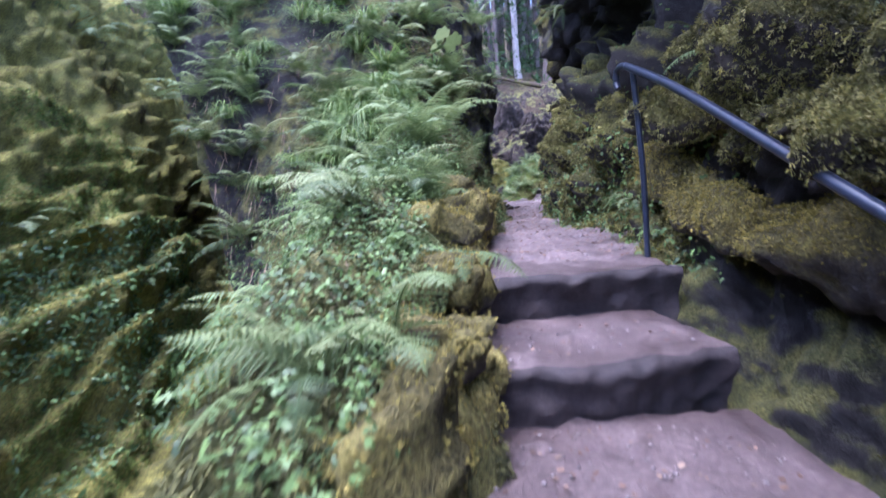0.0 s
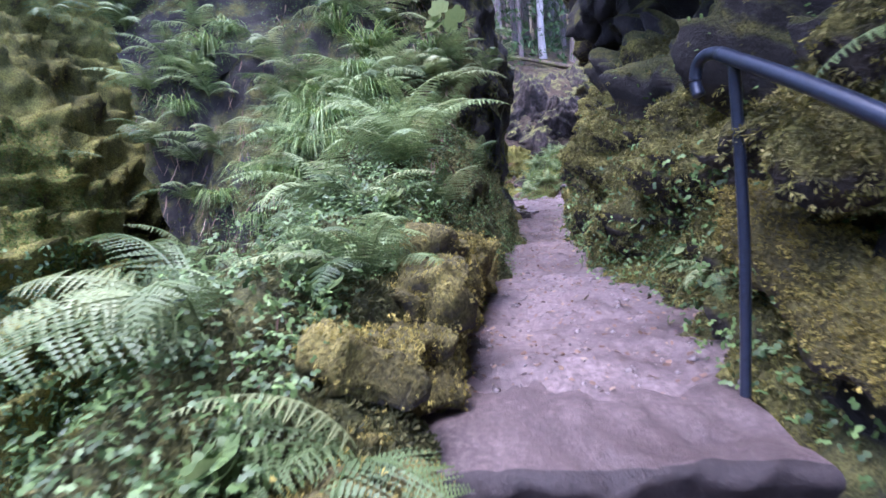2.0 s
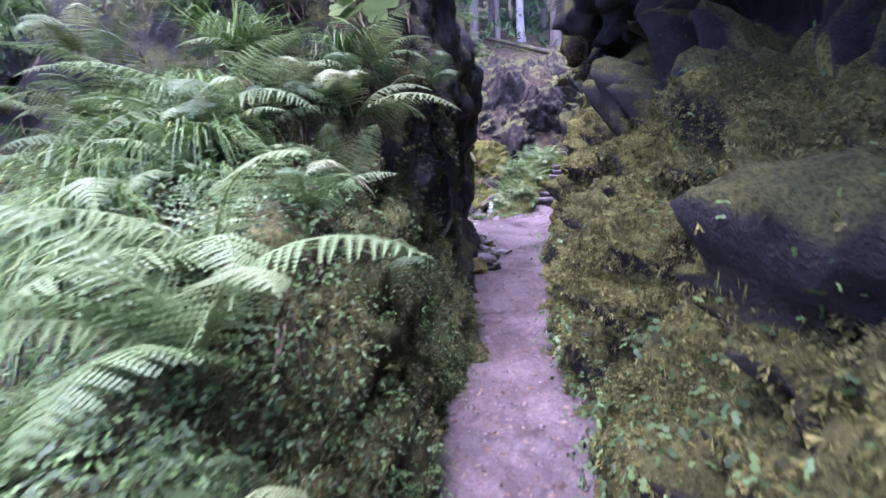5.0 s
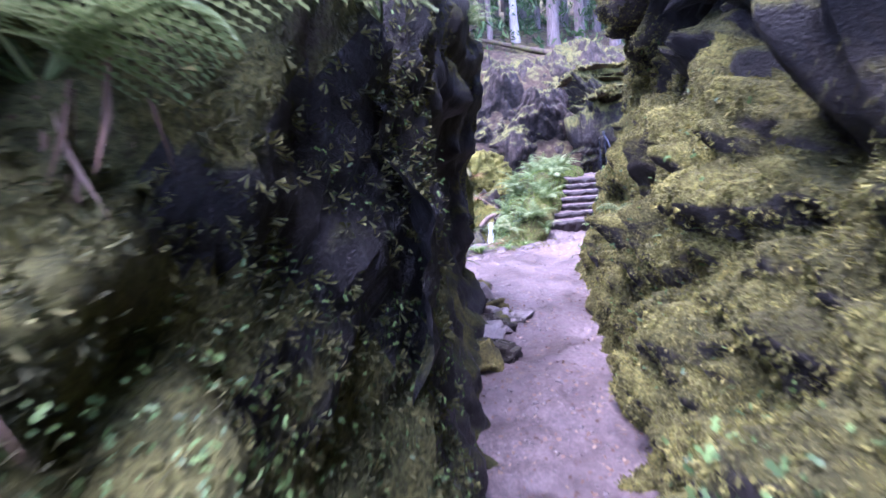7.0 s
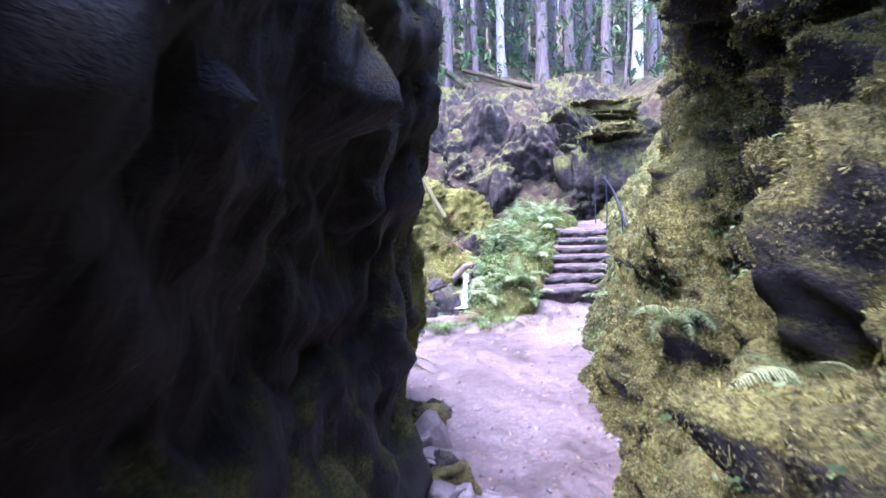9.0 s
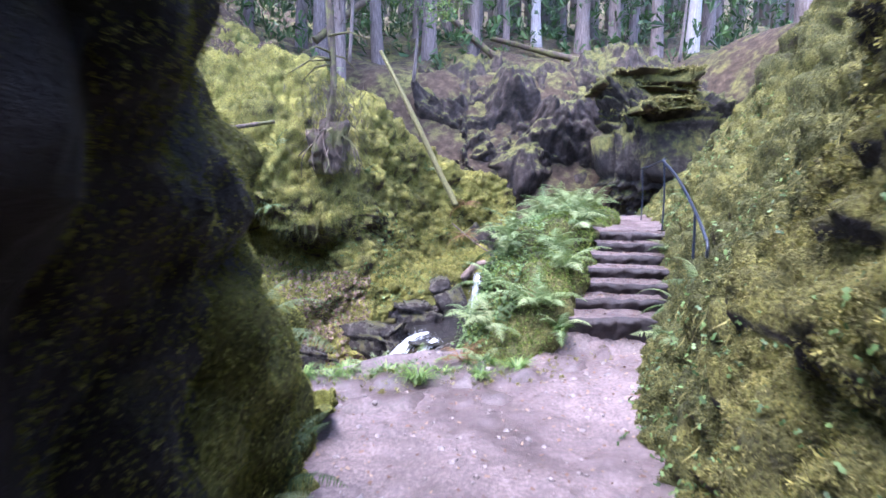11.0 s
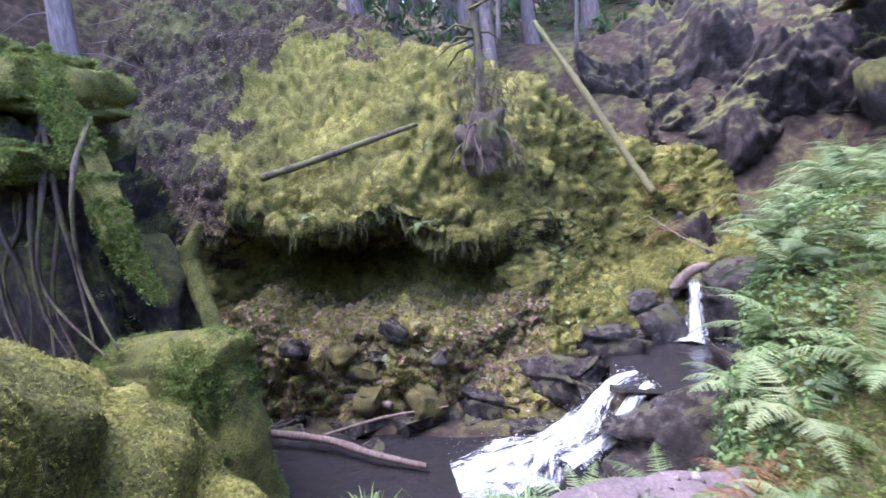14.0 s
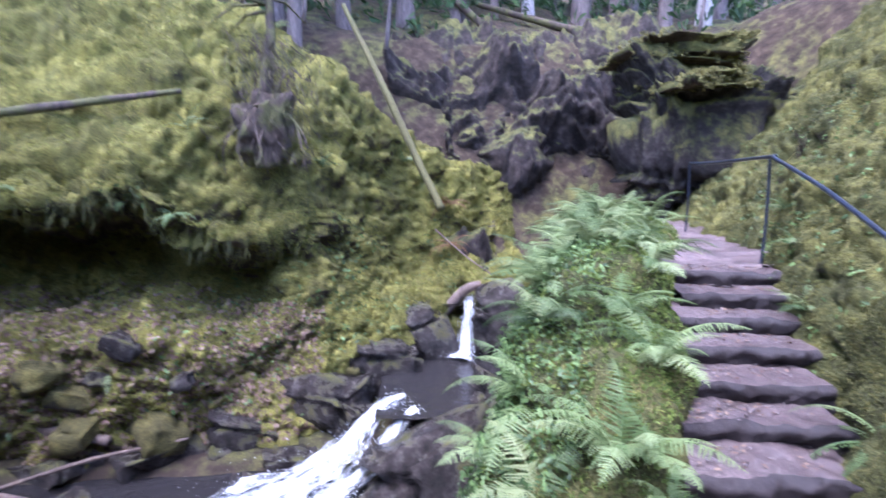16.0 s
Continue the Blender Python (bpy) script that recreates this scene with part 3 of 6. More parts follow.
# ---- cliff and slope on the other side of the path ----
def right_profile(y):
    x, z = right_x(y), path_z(y)
    if y < 2.5:
        z = along(y, [-4, -0.3, 1.0, 2.5], [-1.0, 0.0, 0.5, 0.95])
    ys = [-4, 2.3, 3.6, 4.8, 6.3, 9, 9.8, 10.6, 12.5, 14, 16, 17.5, 19, 20.5]
    a1 = along(y, ys, [0.55, 0.52, 0.14, 0.12, 0.14, 0.2, 0.24, 0.22, 0.3, 0.3, 0.24, 0.3, 0.4, 0.4])
    a2 = along(y, ys, [0.14, 0.16, 0.2, 0.26, 0.28, 0.32, 0.5, 0.34, 0.55, 0.65, 0.5, 0.6, 0.8, 0.8])
    a3 = along(y, ys, [0.55, 0.55, 0.46, 0.5, 0.46, 0.45, 0.62, 0.45, 0.95, 1.1, 0.85, 1.0, 1.5, 1.5])
    a4 = along(y, ys, [1.4, 1.4, 1.4, 1.4, 0.85, 0.8, 0.8, 0.55, 1.35, 1.6, 1.25, 1.6, 2.2, 2.2])
    a5 = along(y, ys, [0.3, 0.25, -0.35, -0.15, 0.4, 0.28, 0.25, 0.55, 1.7, 2.2, 1.8, 2.3, 3.0, 3.0])
    a6 = along(y, ys, [-0.6, -0.6, -0.8, -0.55, 0.15, 0.25, 0.25, 0.6, 2.1, 3.0, 2.6, 3.2, 3.8, 3.8])
    x = x + along(y, [-4, 2, 2.6, 3.4, 4, 9, 11, 14, 20], [0.04, 0.06, 0.12, 0.1, 0.08, 0.08, 0.1, 0.04, 0.06])
    gut = along(y, [-4, 1.8, 2.3, 2.8], [0.45, 0.42, 0.25, 0.0])
    return [(x - 0.12, y, z - 0.35 - gut), (x + 0.04 + gut * 0.75, y, z + 0.05 - gut), (x + a1, y, z + 0.45), (x + a2, y, z + 0.95), (x + a3, y, z + 1.5), (x + a4, y, z + 2.2),
            (x + a5, y, z + 3.1), (x + a6, y, z + 4.2), (x + a6 + 0.9, y, z + 5.6), (x + a6 + 3.2, y, z + 6.2)]


def bare_shade_cliff(p):
    """Where the cliff is bare rock with shade put into its colour: the gutter beside the lower steps and the recess
    under the overhang.
    """
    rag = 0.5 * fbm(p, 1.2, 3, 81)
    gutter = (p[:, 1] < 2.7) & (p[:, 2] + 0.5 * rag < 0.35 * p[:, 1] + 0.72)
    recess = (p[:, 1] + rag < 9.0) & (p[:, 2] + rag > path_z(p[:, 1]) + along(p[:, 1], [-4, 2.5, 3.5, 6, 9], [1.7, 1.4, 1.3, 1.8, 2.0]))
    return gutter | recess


sheet("rock_wall_right", np.linspace(-4, 11.4, 28), right_profile, 380, 170, m_rightwall, drape=0.12, bulge=0.17, mid=0.3, fine=0.05, seed=7, flip=True, foot=0.35, pad=0.07)
cliff = bpy.data.objects["rock_wall_right"]
# near-black rock paints in the deep shade of gutter and recess
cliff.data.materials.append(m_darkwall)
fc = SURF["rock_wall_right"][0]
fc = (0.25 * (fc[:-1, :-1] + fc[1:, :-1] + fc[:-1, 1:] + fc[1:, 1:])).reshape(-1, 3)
cliff.data.polygons.foreach_set("material_index", bare_shade_cliff(fc).astype(np.int32))
tagged(bpy.data.objects["rock_wall_right"], "overhanging cliff hung with golden moss", "rock wall")
sheet("mossy_slope_right", np.linspace(11.3, 20.5, 14), right_profile, 240, 150, m_slope, drape=0.08, bulge=0.12, mid=0.1, fine=0.045, seed=7, flip=True, foot=0.4, pad=0.08)
tagged(bpy.data.objects["mossy_slope_right"], "steep slope under thick golden moss", "bank")


# ---- bank across the stream with its hollow ----
def far_bank_profile(x):
    X = [-9, -6, -4.8, -3, -1.2, 0.1, 1.3, 2.1, 3.4]
    fy = along(x, X, [15.6, 16.2, 16.4, 16.7, 16.85, 17.2, 17.95, 18.8, 20.1])
    fz = along(x, X, [0.1, 0.1, 0.1, 0.1, 0.15, 0.2, 0.4, 0.8, 1.2])
    cave = along(x, [-4.9, -4.3, -3, -1.2, -0.4, 0.25], [0.0, 0.6, 1.35, 1.15, 0.6, 0.0])
    cv = min(1.0, cave / 0.4)
    lz = along(x, X, [3.5, 3.45, 3.4, 3.2, 2.95, 2.65, 2.5, 2.5, 2.7])
    lz = lz + 0.2 * math.sin(3.1 * x + 0.6) + 0.14 * math.sin(7.3 * x)
    tz = along(x, X, [8.6, 8.2, 7.5, 6.6, 5.9, 5.2, 4.3, 3.8, 3.9])
    ly = fy + along(x, X, [1.5, 1.1, 0.8, 0.4, 0.3, 1.2, 1.9, 1.9, 1.6])
    ty = along(x, X, [20, 20, 19.9, 19.7, 19.6, 20.0, 21.0, 21.9, 22.6])
    low = fz + (lz - fz) * 0.55
    return [(x, fy, fz), (x, fy + 0.25, fz + (low - fz) * 0.5), (x, fy + 0.5, low - 0.1), (x, ly * 0.4 + fy * 0.6 + 0.3 + cv * (0.3 + cave * 0.8), low + 0.1), (x, ly - 0.1 + cv * (0.4 + cave), lz - 0.45),
            (x, ly + 0.05, lz - 0.05), (x, ly + 0.25, lz + 0.25), (x, (ly + ty) / 2 + 0.05, (lz + tz) / 2 + 0.15), (x, ty, tz), (x, ty + 2.5, along(x, X, [9.6, 9.2, 8.5, 7.0, 5.6, 4.8, 3.9, 3.6, 4.0]))]


def on_scree(p):
    """Where the bank is bare soil and needles: the chute beside the mossy rock and the wood above."""
    chute = (p[:, 0] + 0.9 * fbm(p, 1.1, 3, 71) + 0.25 * (p[:, 2] - 3.5) < -4.4) & (p[:, 2] > 3.0)
    return chute | (p[:, 2] + 0.8 * fbm(p, 1.3, 3, 72) > 6.6)


sheet("far_bank", np.linspace(-9, 3.6, 26), far_bank_profile, 420, 240, m_farbank, drape=0.05, bulge=0.22, mid=0.13, fine=0.04, seed=12, pad=0.09)
fb = bpy.data.objects["far_bank"]
fb.data.materials.append(m_floor)
fc = SURF["far_bank"][0]
fc = (0.25 * (fc[:-1, :-1] + fc[1:, :-1] + fc[:-1, 1:] + fc[1:, 1:])).reshape(-1, 3)
fb.data.polygons.foreach_set("material_index", on_scree(fc).astype(np.int32))
tagged(bpy.data.objects["far_bank"], "bright mossy stream bank with a dark hollow under its lip", "bank")


def face_profile(x):
    d = along(x, [1.0, 2.2, 3.5, 5, 6.5, 8.5], [0.6, 0.1, 0.3, 0.2, -0.3, -0.8])
    return [(x, 20.2 + d, 1.2), (x, 21.3 + d, 1.8), (x, 22.4 + d, 2.4), (x, 22.7 + d, 3.2), (x, 22.2 + d, 3.9), (x, 22.5 + d, 4.8), (x, 23.1 + d, 5.7), (x, 24.2 + d, 6.6), (x, 27 + d, 7.7)]


sheet("rock_face", np.linspace(1.0, 9, 13), face_profile, 200, 170, m_face, bulge=0.8, mid=0.18, fine=0.09, strata=0.12, seed=18)
tagged(bpy.data.objects["rock_face"], "broken purplish rock face at the head of the glen", "rock wall")


def fern_mound_profile(y):
    x = right_x(y) - along(y, [13.2, 14, 15, 17, 18.5], [1.1, 0.85, 0.85, 0.85, 0.95])
    z = path_z(y) - along(y, [13.3, 13.8, 18.2, 18.8], [0.45, 0.0, 0.0, 0.6])
    low = along(y, [13.2, 14.5, 17, 18.8], [1.0, 0.3, 0.4, 1.2])
    return [(x + 0.15, y, z - 0.35), (x + 0.02, y, z + 0.08), (x - 0.3, y, z + 0.22), (x - 0.75, y, z + 0.12), (x - 1.05, y, z - 0.35), (x - 1.2, y, (z + low) / 2 - 0.3), (x - 1.25, y, low - 0.3)]


sheet("stair_bank", np.linspace(13.3, 18.8, 10), fern_mound_profile, 120, 60, m_leftbank, bulge=0.1, mid=0.1, fine=0.03, seed=17)
tagged(bpy.data.objects["stair_bank"], "fern covered bank between steps and stream", "bank")


def lip_profile(x):
    y0 = along(x, [-2.5, 0, 1.2, 2.4, 3.2], [12.25, 12.8, 13.15, 13.35, 13.7])
    return [(x, y0 - 0.9, 1.3), (x, y0 - 0.45, path_z(y0) - 0.05 + along(x, [-2.5, 0, 1], [-0.3, 0.0, 0.0])), (x, y0, path_z(y0) + 0.03 + along(x, [-2.5, 0, 1], [-0.3, -0.04, 0.0])), (x, y0 + 0.4, 1.35), (x, y0 + 0.7, 0.8), (x, y0 + 1.0, 0.1), (x, y0 + 1.3, -0.4)]


sheet("stream_edge", np.linspace(-2.5, 3.2, 12), lip_profile, 110, 60, m_tread, bulge=0.08, mid=0.1, fine=0.03, seed=19)
tagged(bpy.data.objects["stream_edge"], "grassy earth edge above the stream", "bank")


# ---- boulders ----
def rock_mesh(seed, dims, material, name="boulder", sub=4, rough=0.25, flat=0.5):
    bm = bmesh.new()
    bmesh.ops.create_icosphere(bm, subdivisions=sub, radius=1)
    V = np.array([v.co for v in bm.verts])
    k = np.sign(V) * np.abs(V) ** flat
    k /= np.linalg.norm(k, axis=1, keepdims=True) ** 0.6
    P = V * np.array(dims) + seed * 3.7
    lay = P[:, 2] * 3.1 + 0.6 * P[:, 0] + 0.7 * fbm(P, 1.1, 2, seed + 7)
    crag = 0.5 * rough * ((lay - np.floor(lay)) ** 2 - 0.4) * min(dims) + 0.5 * rough * (np.abs(fbm(P, 2.4, 3, seed + 8)) - 0.3)
    k = k * (1 + rough * fbm(V + seed * 5.1, 1.3, 3, seed) + 0.3 * rough * fbm(P, 5, 3, seed + 3) + crag)[:, None] * np.array(dims)
    for v, c in zip(bm.verts, k):
        v.co = c
    me = bpy.data.meshes.new(name)
    bm.to_mesh(me)
    bm.free()
    me.materials.append(material)
    me.polygons.foreach_set("use_smooth", np.ones(len(me.polygons), bool))
    return new(name, me)


def boulder(name, place, dims, seed, material, label, rz=0.0, rx=0.0, ry=0.0, group="", sub=4, rough=0.25, flat=0.5):
    ob = rock_mesh(seed, dims, material, name, sub, rough, flat)
    ob.matrix_world = pose(*place, rx, ry, rz)
    return tagged(ob, label, "boulder", group)

PEB_V = [(1, 0, 0), (-0.9, 0.1, 0), (0.1, 0.8, 0), (-0.1, -0.9, 0), (0, 0, 0.6), (0, 0, -0.4)]
PEB_F = [(0, 2, 4), (2, 1, 4), (1, 3, 4), (3, 0, 4), (2, 0, 5), (1, 2, 5), (3, 1, 5), (0, 3, 5)]


def ground_z(x, y):
    g, _ = SURF["ground"]
    i = np.clip(np.searchsorted(g[:, 0, 0], x), 1, g.shape[0] - 1)
    j = np.clip(np.searchsorted(g[0, :, 1], y), 1, g.shape[1] - 1)
    fx = (x - g[i - 1, 0, 0]) / (g[i, 0, 0] - g[i - 1, 0, 0])
    fy = (y - g[0, j - 1, 1]) / (g[0, j, 1] - g[0, j - 1, 1])
    z = g[:, :, 2]
    return float((z[i - 1, j - 1] * (1 - fx) + z[i, j - 1] * fx) * (1 - fy) + (z[i - 1, j] * (1 - fx) + z[i, j] * fx) * fy)


def nearest(name, p):
    """The point of a face nearest to p, and its normal."""
    g, n = SURF[name]
    d = ((g - np.asarray(p)) ** 2).sum(2)
    i, j = np.unravel_index(d.argmin(), d.shape)
    return g[i, j], n[i, j]


# ---- boulders of the stream and its banks ----
ROCKS = ((1.95, 16.4, 0.42, 0.66, 0.5, 0.46, 20), (1.3, 16.05, 0.15, 0.3, 0.26, 0.28, 50), (0.5, 17.7, 0.6, 0.6, 0.35, 0.3, -25), (1.15, 18.1, 0.95, 0.55, 0.3, 0.3, 15),
         (-0.4, 17.35, 0.4, 0.42, 0.3, 0.22, 10), (1.75, 18.7, 1.15, 0.36, 0.3, 0.42, 30), (2.95, 18.75, 1.25, 0.5, 0.45, 0.5, 0), (-1.2, 16.95, 0.3, 0.34, 0.24, 0.16, 40),
         (0.25, 16.95, 0.2, 0.24, 0.18, 0.15, 15), (2.55, 17.2, 0.75, 0.35, 0.5, 0.35, 0), (-2.2, 16.8, 0.25, 0.4, 0.2, 0.16, -15), (-3.1, 16.6, 0.2, 0.35, 0.25, 0.2, 10), (1.72, 19.2, 1.35, 0.28, 0.3, 0.3, 0),
         (0.85, 17.35, 0.5, 0.32, 0.2, 0.22, -40), (-0.1, 16.6, 0.15, 0.16, 0.12, 0.1, 0), (-1.7, 16.3, 0.2, 0.18, 0.14, 0.1, 30))
for k, (x, y, z, a, b, c, r) in enumerate(ROCKS):
    boulder("boulder", (x, y, z), (a, b, c), 100 + k, m_stone, "wet dark grey boulder in the stream", r, rx=(k * 37) % 40 - 20, ry=(k * 53) % 44 - 22, group="boulders in the stream", rough=0.5, flat=0.28)
boulder("mossy_rock", (-4.85, 15.1, 2.4), (1.75, 0.75, 2.35), 131, m_crag, "tall dark rock with a thick moss cap", 8, ry=-9, sub=6, rough=0.34)
boulder("moss_mound", (-4.75, 14.6, 4.75), (1.35, 0.8, 0.42), 132, m_block, "overhanging cap of thick green moss", 5, sub=5, rough=0.35)
boulder("moss_ridge", (-3.02, 14.4, 3.7), (0.11, 0.15, 1.15), 136, m_block, "ridge of thick green moss down the edge of a rock", 0, ry=-22, sub=5, rough=0.4)
boulder("moss_ridge", (-4.05, 14.1, 4.0), (0.75, 0.3, 0.2), 137, m_block, "hanging roll of thick green moss", 0, ry=8, sub=5, rough=0.4)
boulder("mossy_block", (-2.5, 14.45, 1.25), (0.82, 0.5, 1.02), 133, m_block, "squared boulder under bright moss", 6, sub=5, rough=0.14, flat=0.35)
boulder("mossy_block", (-4.25, 14.2, 0.95), (0.95, 0.5, 1.08), 134, m_block, "squared boulder under bright moss", -4, sub=5, rough=0.16, flat=0.35)
boulder("ledge_rock", (6.75, 20.8, 4.1), (1.5, 1.1, 1.5), 141, m_crag, "dark recessed rock under a mossy ledge", 0, sub=6, rough=0.3, flat=0.4)
boulder("ledge_slab", (6.3, 20.9, 5.72), (0.95, 0.9, 0.2), 142, m_slope, "overhanging slab with a fringe of moss", -3, ry=2, sub=5, rough=0.5, flat=0.4)
boulder("ledge_slab", (6.35, 20.0, 5.05), (0.75, 0.7, 0.13), 143, m_slope, "overhanging slab with a fringe of moss", 10, ry=-6, sub=5, rough=0.5, flat=0.4)
edge_rng = np.random.default_rng(61)
for k in range(11):
    y = 8.9 + 0.21 * k + edge_rng.normal(0, 0.05)
    r = edge_rng.uniform(0.07, 0.14)
    boulder("wall_stone", (float(left_x(y)) + along(y, [9, 10, 11], [-0.03, 0.02, 0.14]) + edge_rng.normal(0, 0.05), y, float(path_z(y)) + 0.0), (r, r * 1.3, r * edge_rng.uniform(0.6, 1.0)), 230 + k, (m_edging, m_stone, m_pebble)[k % 3],
            "half-buried wet stone at the foot of the dark wall", edge_rng.uniform(0, 360), rx=edge_rng.uniform(-20, 20), ry=edge_rng.uniform(-20, 20), group="stones at the wall foot", sub=4, rough=0.5, flat=0.4)
for k in range(30):
    y = -0.4 + 4.9 * k / 29 + edge_rng.normal(0, 0.04)
    r = edge_rng.uniform(0.11, 0.18)
    z = along(y, [-1, 2.5, 2.6, 5], [0.1, 0.95, 1.12, 1.3])
    boulder("edging_stone", (float(left_x(y)) - (0.2 if y < 1.3 else 0.11) + edge_rng.normal(0, 0.035), y, float(z) + 0.1 + (0.16 if k % 3 == 0 else 0.0) + edge_rng.normal(0, 0.03)), (r, r * 1.15, r * edge_rng.uniform(0.8, 1.1)), 160 + k, m_edging,
            "edging stone under golden moss beside the path", edge_rng.uniform(0, 360), rx=edge_rng.uniform(-20, 20), ry=edge_rng.uniform(-20, 20), group="edging stones", sub=4, rough=0.6, flat=0.55)
for k, (x, y, s) in enumerate(((1.3, 10.1, 0.14), (1.28, 10.45, 0.1), (1.24, 9.6, 0.11), (1.55, 9.9, 0.1))):
    boulder("path_stone", (x, y, float(path_z(y)) + 0.02), (s, s * 1.3, s * 0.28), 190 + k, m_pebble, "pale worn stone at the path edge", k * 50, group="path stones", sub=4, rough=0.6, flat=0.3)

def moss_ledge(pts, radii, seed):
    """A ledge lip swollen with moss: a lumpy roll along the cliff."""
    L = curve_through(np.array(pts), 90)
    v, f = tube(L, np.interp(np.linspace(0, 1, 90), np.linspace(0, 1, len(radii)), radii), 26, seed, 0.1)
    v = np.array(v)
    c = np.repeat(L, 26, 0)
    v[: len(c)] = c + (v[: len(c)] - c) * (1 + 0.55 * fbm(c + (v[: len(c)] - c), 4.0, 4, seed))[:, None] * (1, 1, 1.15)
    return tagged(mesh_object("moss_ledge", v, f, m_edging), "ledge lip swollen with hanging golden moss", "moss", kind="structure")


moss_ledge([(1.45, 3.25, 1.72), (1.44, 2.8, 1.48), (1.47, 2.35, 1.28), (1.56, 2.0, 1.16), (1.76, 1.6, 1.15), (1.84, 1.0, 1.0), (1.82, 0.3, 0.72), (1.8, -0.6, 0.4)], [0.14, 0.15, 0.15, 0.17, 0.22, 0.24, 0.24, 0.22], 171)
moss_ledge([(1.78, 2.9, 1.95), (1.98, 2.3, 1.75), (2.15, 1.6, 1.6), (2.15, 0.9, 1.45), (2.1, 0.0, 1.15)], [0.12, 0.15, 0.18, 0.2, 0.18], 172)

stone_rng = np.random.default_rng(52)
for k in range(14):
    q, n = pick("far_bank", 1, stone_rng, (0.3, 0.78), (0.02, 0.3))
    a = stone_rng.uniform(0.1, 0.3)
    boulder("boulder", tuple(q[0] + n[0] * 0.02), (a, a * 0.8, a * 0.6), 210 + k, m_edging if k % 3 else m_stone, "mossy stone at the foot of the bank" if k % 3 else "wet stone at the foot of the bank", stone_rng.uniform(0, 360), rx=stone_rng.uniform(-25, 25), ry=stone_rng.uniform(-25, 25), group="stones of the far bank", sub=3, rough=0.45, flat=0.35)


# ---- water ----
def water_sheet(name, x0, x1, y0, y1, z, n, label):
    xs, ys = np.linspace(x0, x1, n), np.linspace(y0, y1, n)
    X, Y = np.meshgrid(xs, ys, indexing="ij")
    P = np.stack([X, Y, 0 * X], 2).reshape(-1, 3)
    Z = z + (0.012 * fbm(P, 3, 3, 77)).reshape(X.shape)
    ob = mesh_object(name, np.stack([X, Y, Z], 2).reshape(-1, 3), grid_faces(n, n), m_water)
    return tagged(ob, label, "water", kind="structure")


water_sheet("water_pool_lower", -5.5, 1.9, 14.2, 17.6, 0.22, 90, "dark stream pool with ripples")
water_sheet("water_pool_upper", 1.2, 3.1, 16.7, 19.0, 0.86, 50, "dark pool below the small fall")
water_sheet("water_above_fall", 2.0, 3.4, 18.85, 21.0, 1.56, 30, "stream above the small fall")


def cascade(name, line, widths, label, seed, lift=0.04):
    """White water down a line: a ribbon drawn out along the flow, with ragged edges that thin to clear water."""
    nl, nw = 120, 44
    L = curve_through(line, nl)
    W = curve_through(np.array(widths)[:, None], nl)[:, 0]
    T = np.gradient(L, axis=0)
    S = np.cross(T, (0, 0, 1.0))
    S /= np.linalg.norm(S, axis=1, keepdims=True)
    run = np.concatenate([[0], np.cumsum(np.linalg.norm(np.diff(L, axis=0), axis=1))])
    u = np.linspace(-1, 1, nw)
    q = np.stack([run * 2.2, np.zeros(nl), np.zeros(nl)], 1)
    lo, hi = 1 + 0.4 * fbm(q, 1.0, 3, seed), 1 + 0.4 * fbm(q, 1.0, 3, seed + 50)
    across = np.where(u[None] < 0, u[None] * lo[:, None], u[None] * hi[:, None]) * W[:, None] * 0.5
    V = L[:, None] + S[:, None] * across[:, :, None]
    flow = np.stack([across * 9, np.repeat(run[:, None] * 2.0, nw, 1), np.full((nl, nw), seed * 1.7)], 2).reshape(-1, 3)
    h = lift * (1 - u**2)[None] + (0.035 * fbm(flow, 1.0, 4, seed + 1)).reshape(nl, nw)
    N = np.cross(S, T)
    N /= np.linalg.norm(N, axis=1, keepdims=True)
    V = V + N[:, None] * (h - 0.07 * (np.abs(u) ** 4)[None])[:, :, None]
    fall = tagged(new(name), label, "waterfall")
    ob = mesh_object("water_sheet", V.reshape(-1, 3), grid_faces(nl, nw), m_foam, parent=fall)
    uv = np.stack([np.repeat(u[None], nl, 0), np.repeat(run[:, None], nw, 1)], 2).reshape(-1, 2)
    loops = np.empty(len(ob.data.loops), np.int32)
    ob.data.loops.foreach_get("vertex_index", loops)
    ob.data.uv_layers.new(name="flow").data.foreach_set("uv", uv[loops].ravel())
    rng = np.random.default_rng(seed)
    i = ((nl - 1) * rng.random(500) ** 0.7).astype(int)
    q = L[i] + S[i] * (rng.normal(0, 0.3, 500) * W[i])[:, None] + np.abs(rng.normal(0, 0.04, (500, 3))) * (0.6, 0.6, 1)
    drops = scatter("spray", PEB_V, PEB_F, q, np.tile((0, 0, 1.0), (500, 1)), rng.uniform(0.003, 0.01, 500), m_drop, rng, 0.5)
    drops.parent = fall
    return fall


cascade("waterfall", [(2.45, 19.1, 1.6), (2.42, 18.85, 1.55), (2.38, 18.72, 1.2), (2.33, 18.6, 0.92), (2.25, 18.35, 0.88)], [0.2, 0.24, 0.34, 0.52, 0.6], "narrow white fall between dark rocks", 5)
cascade("waterfall", [(1.5, 17.15, 0.9), (1.3, 17.0, 0.88), (0.95, 16.75, 0.6), (0.55, 16.4, 0.4), (0.05, 16.05, 0.27), (-0.4, 15.8, 0.24)], [0.16, 0.36, 0.55, 0.9, 1.5, 1.5], "foaming white cascade over low rocks", 8)
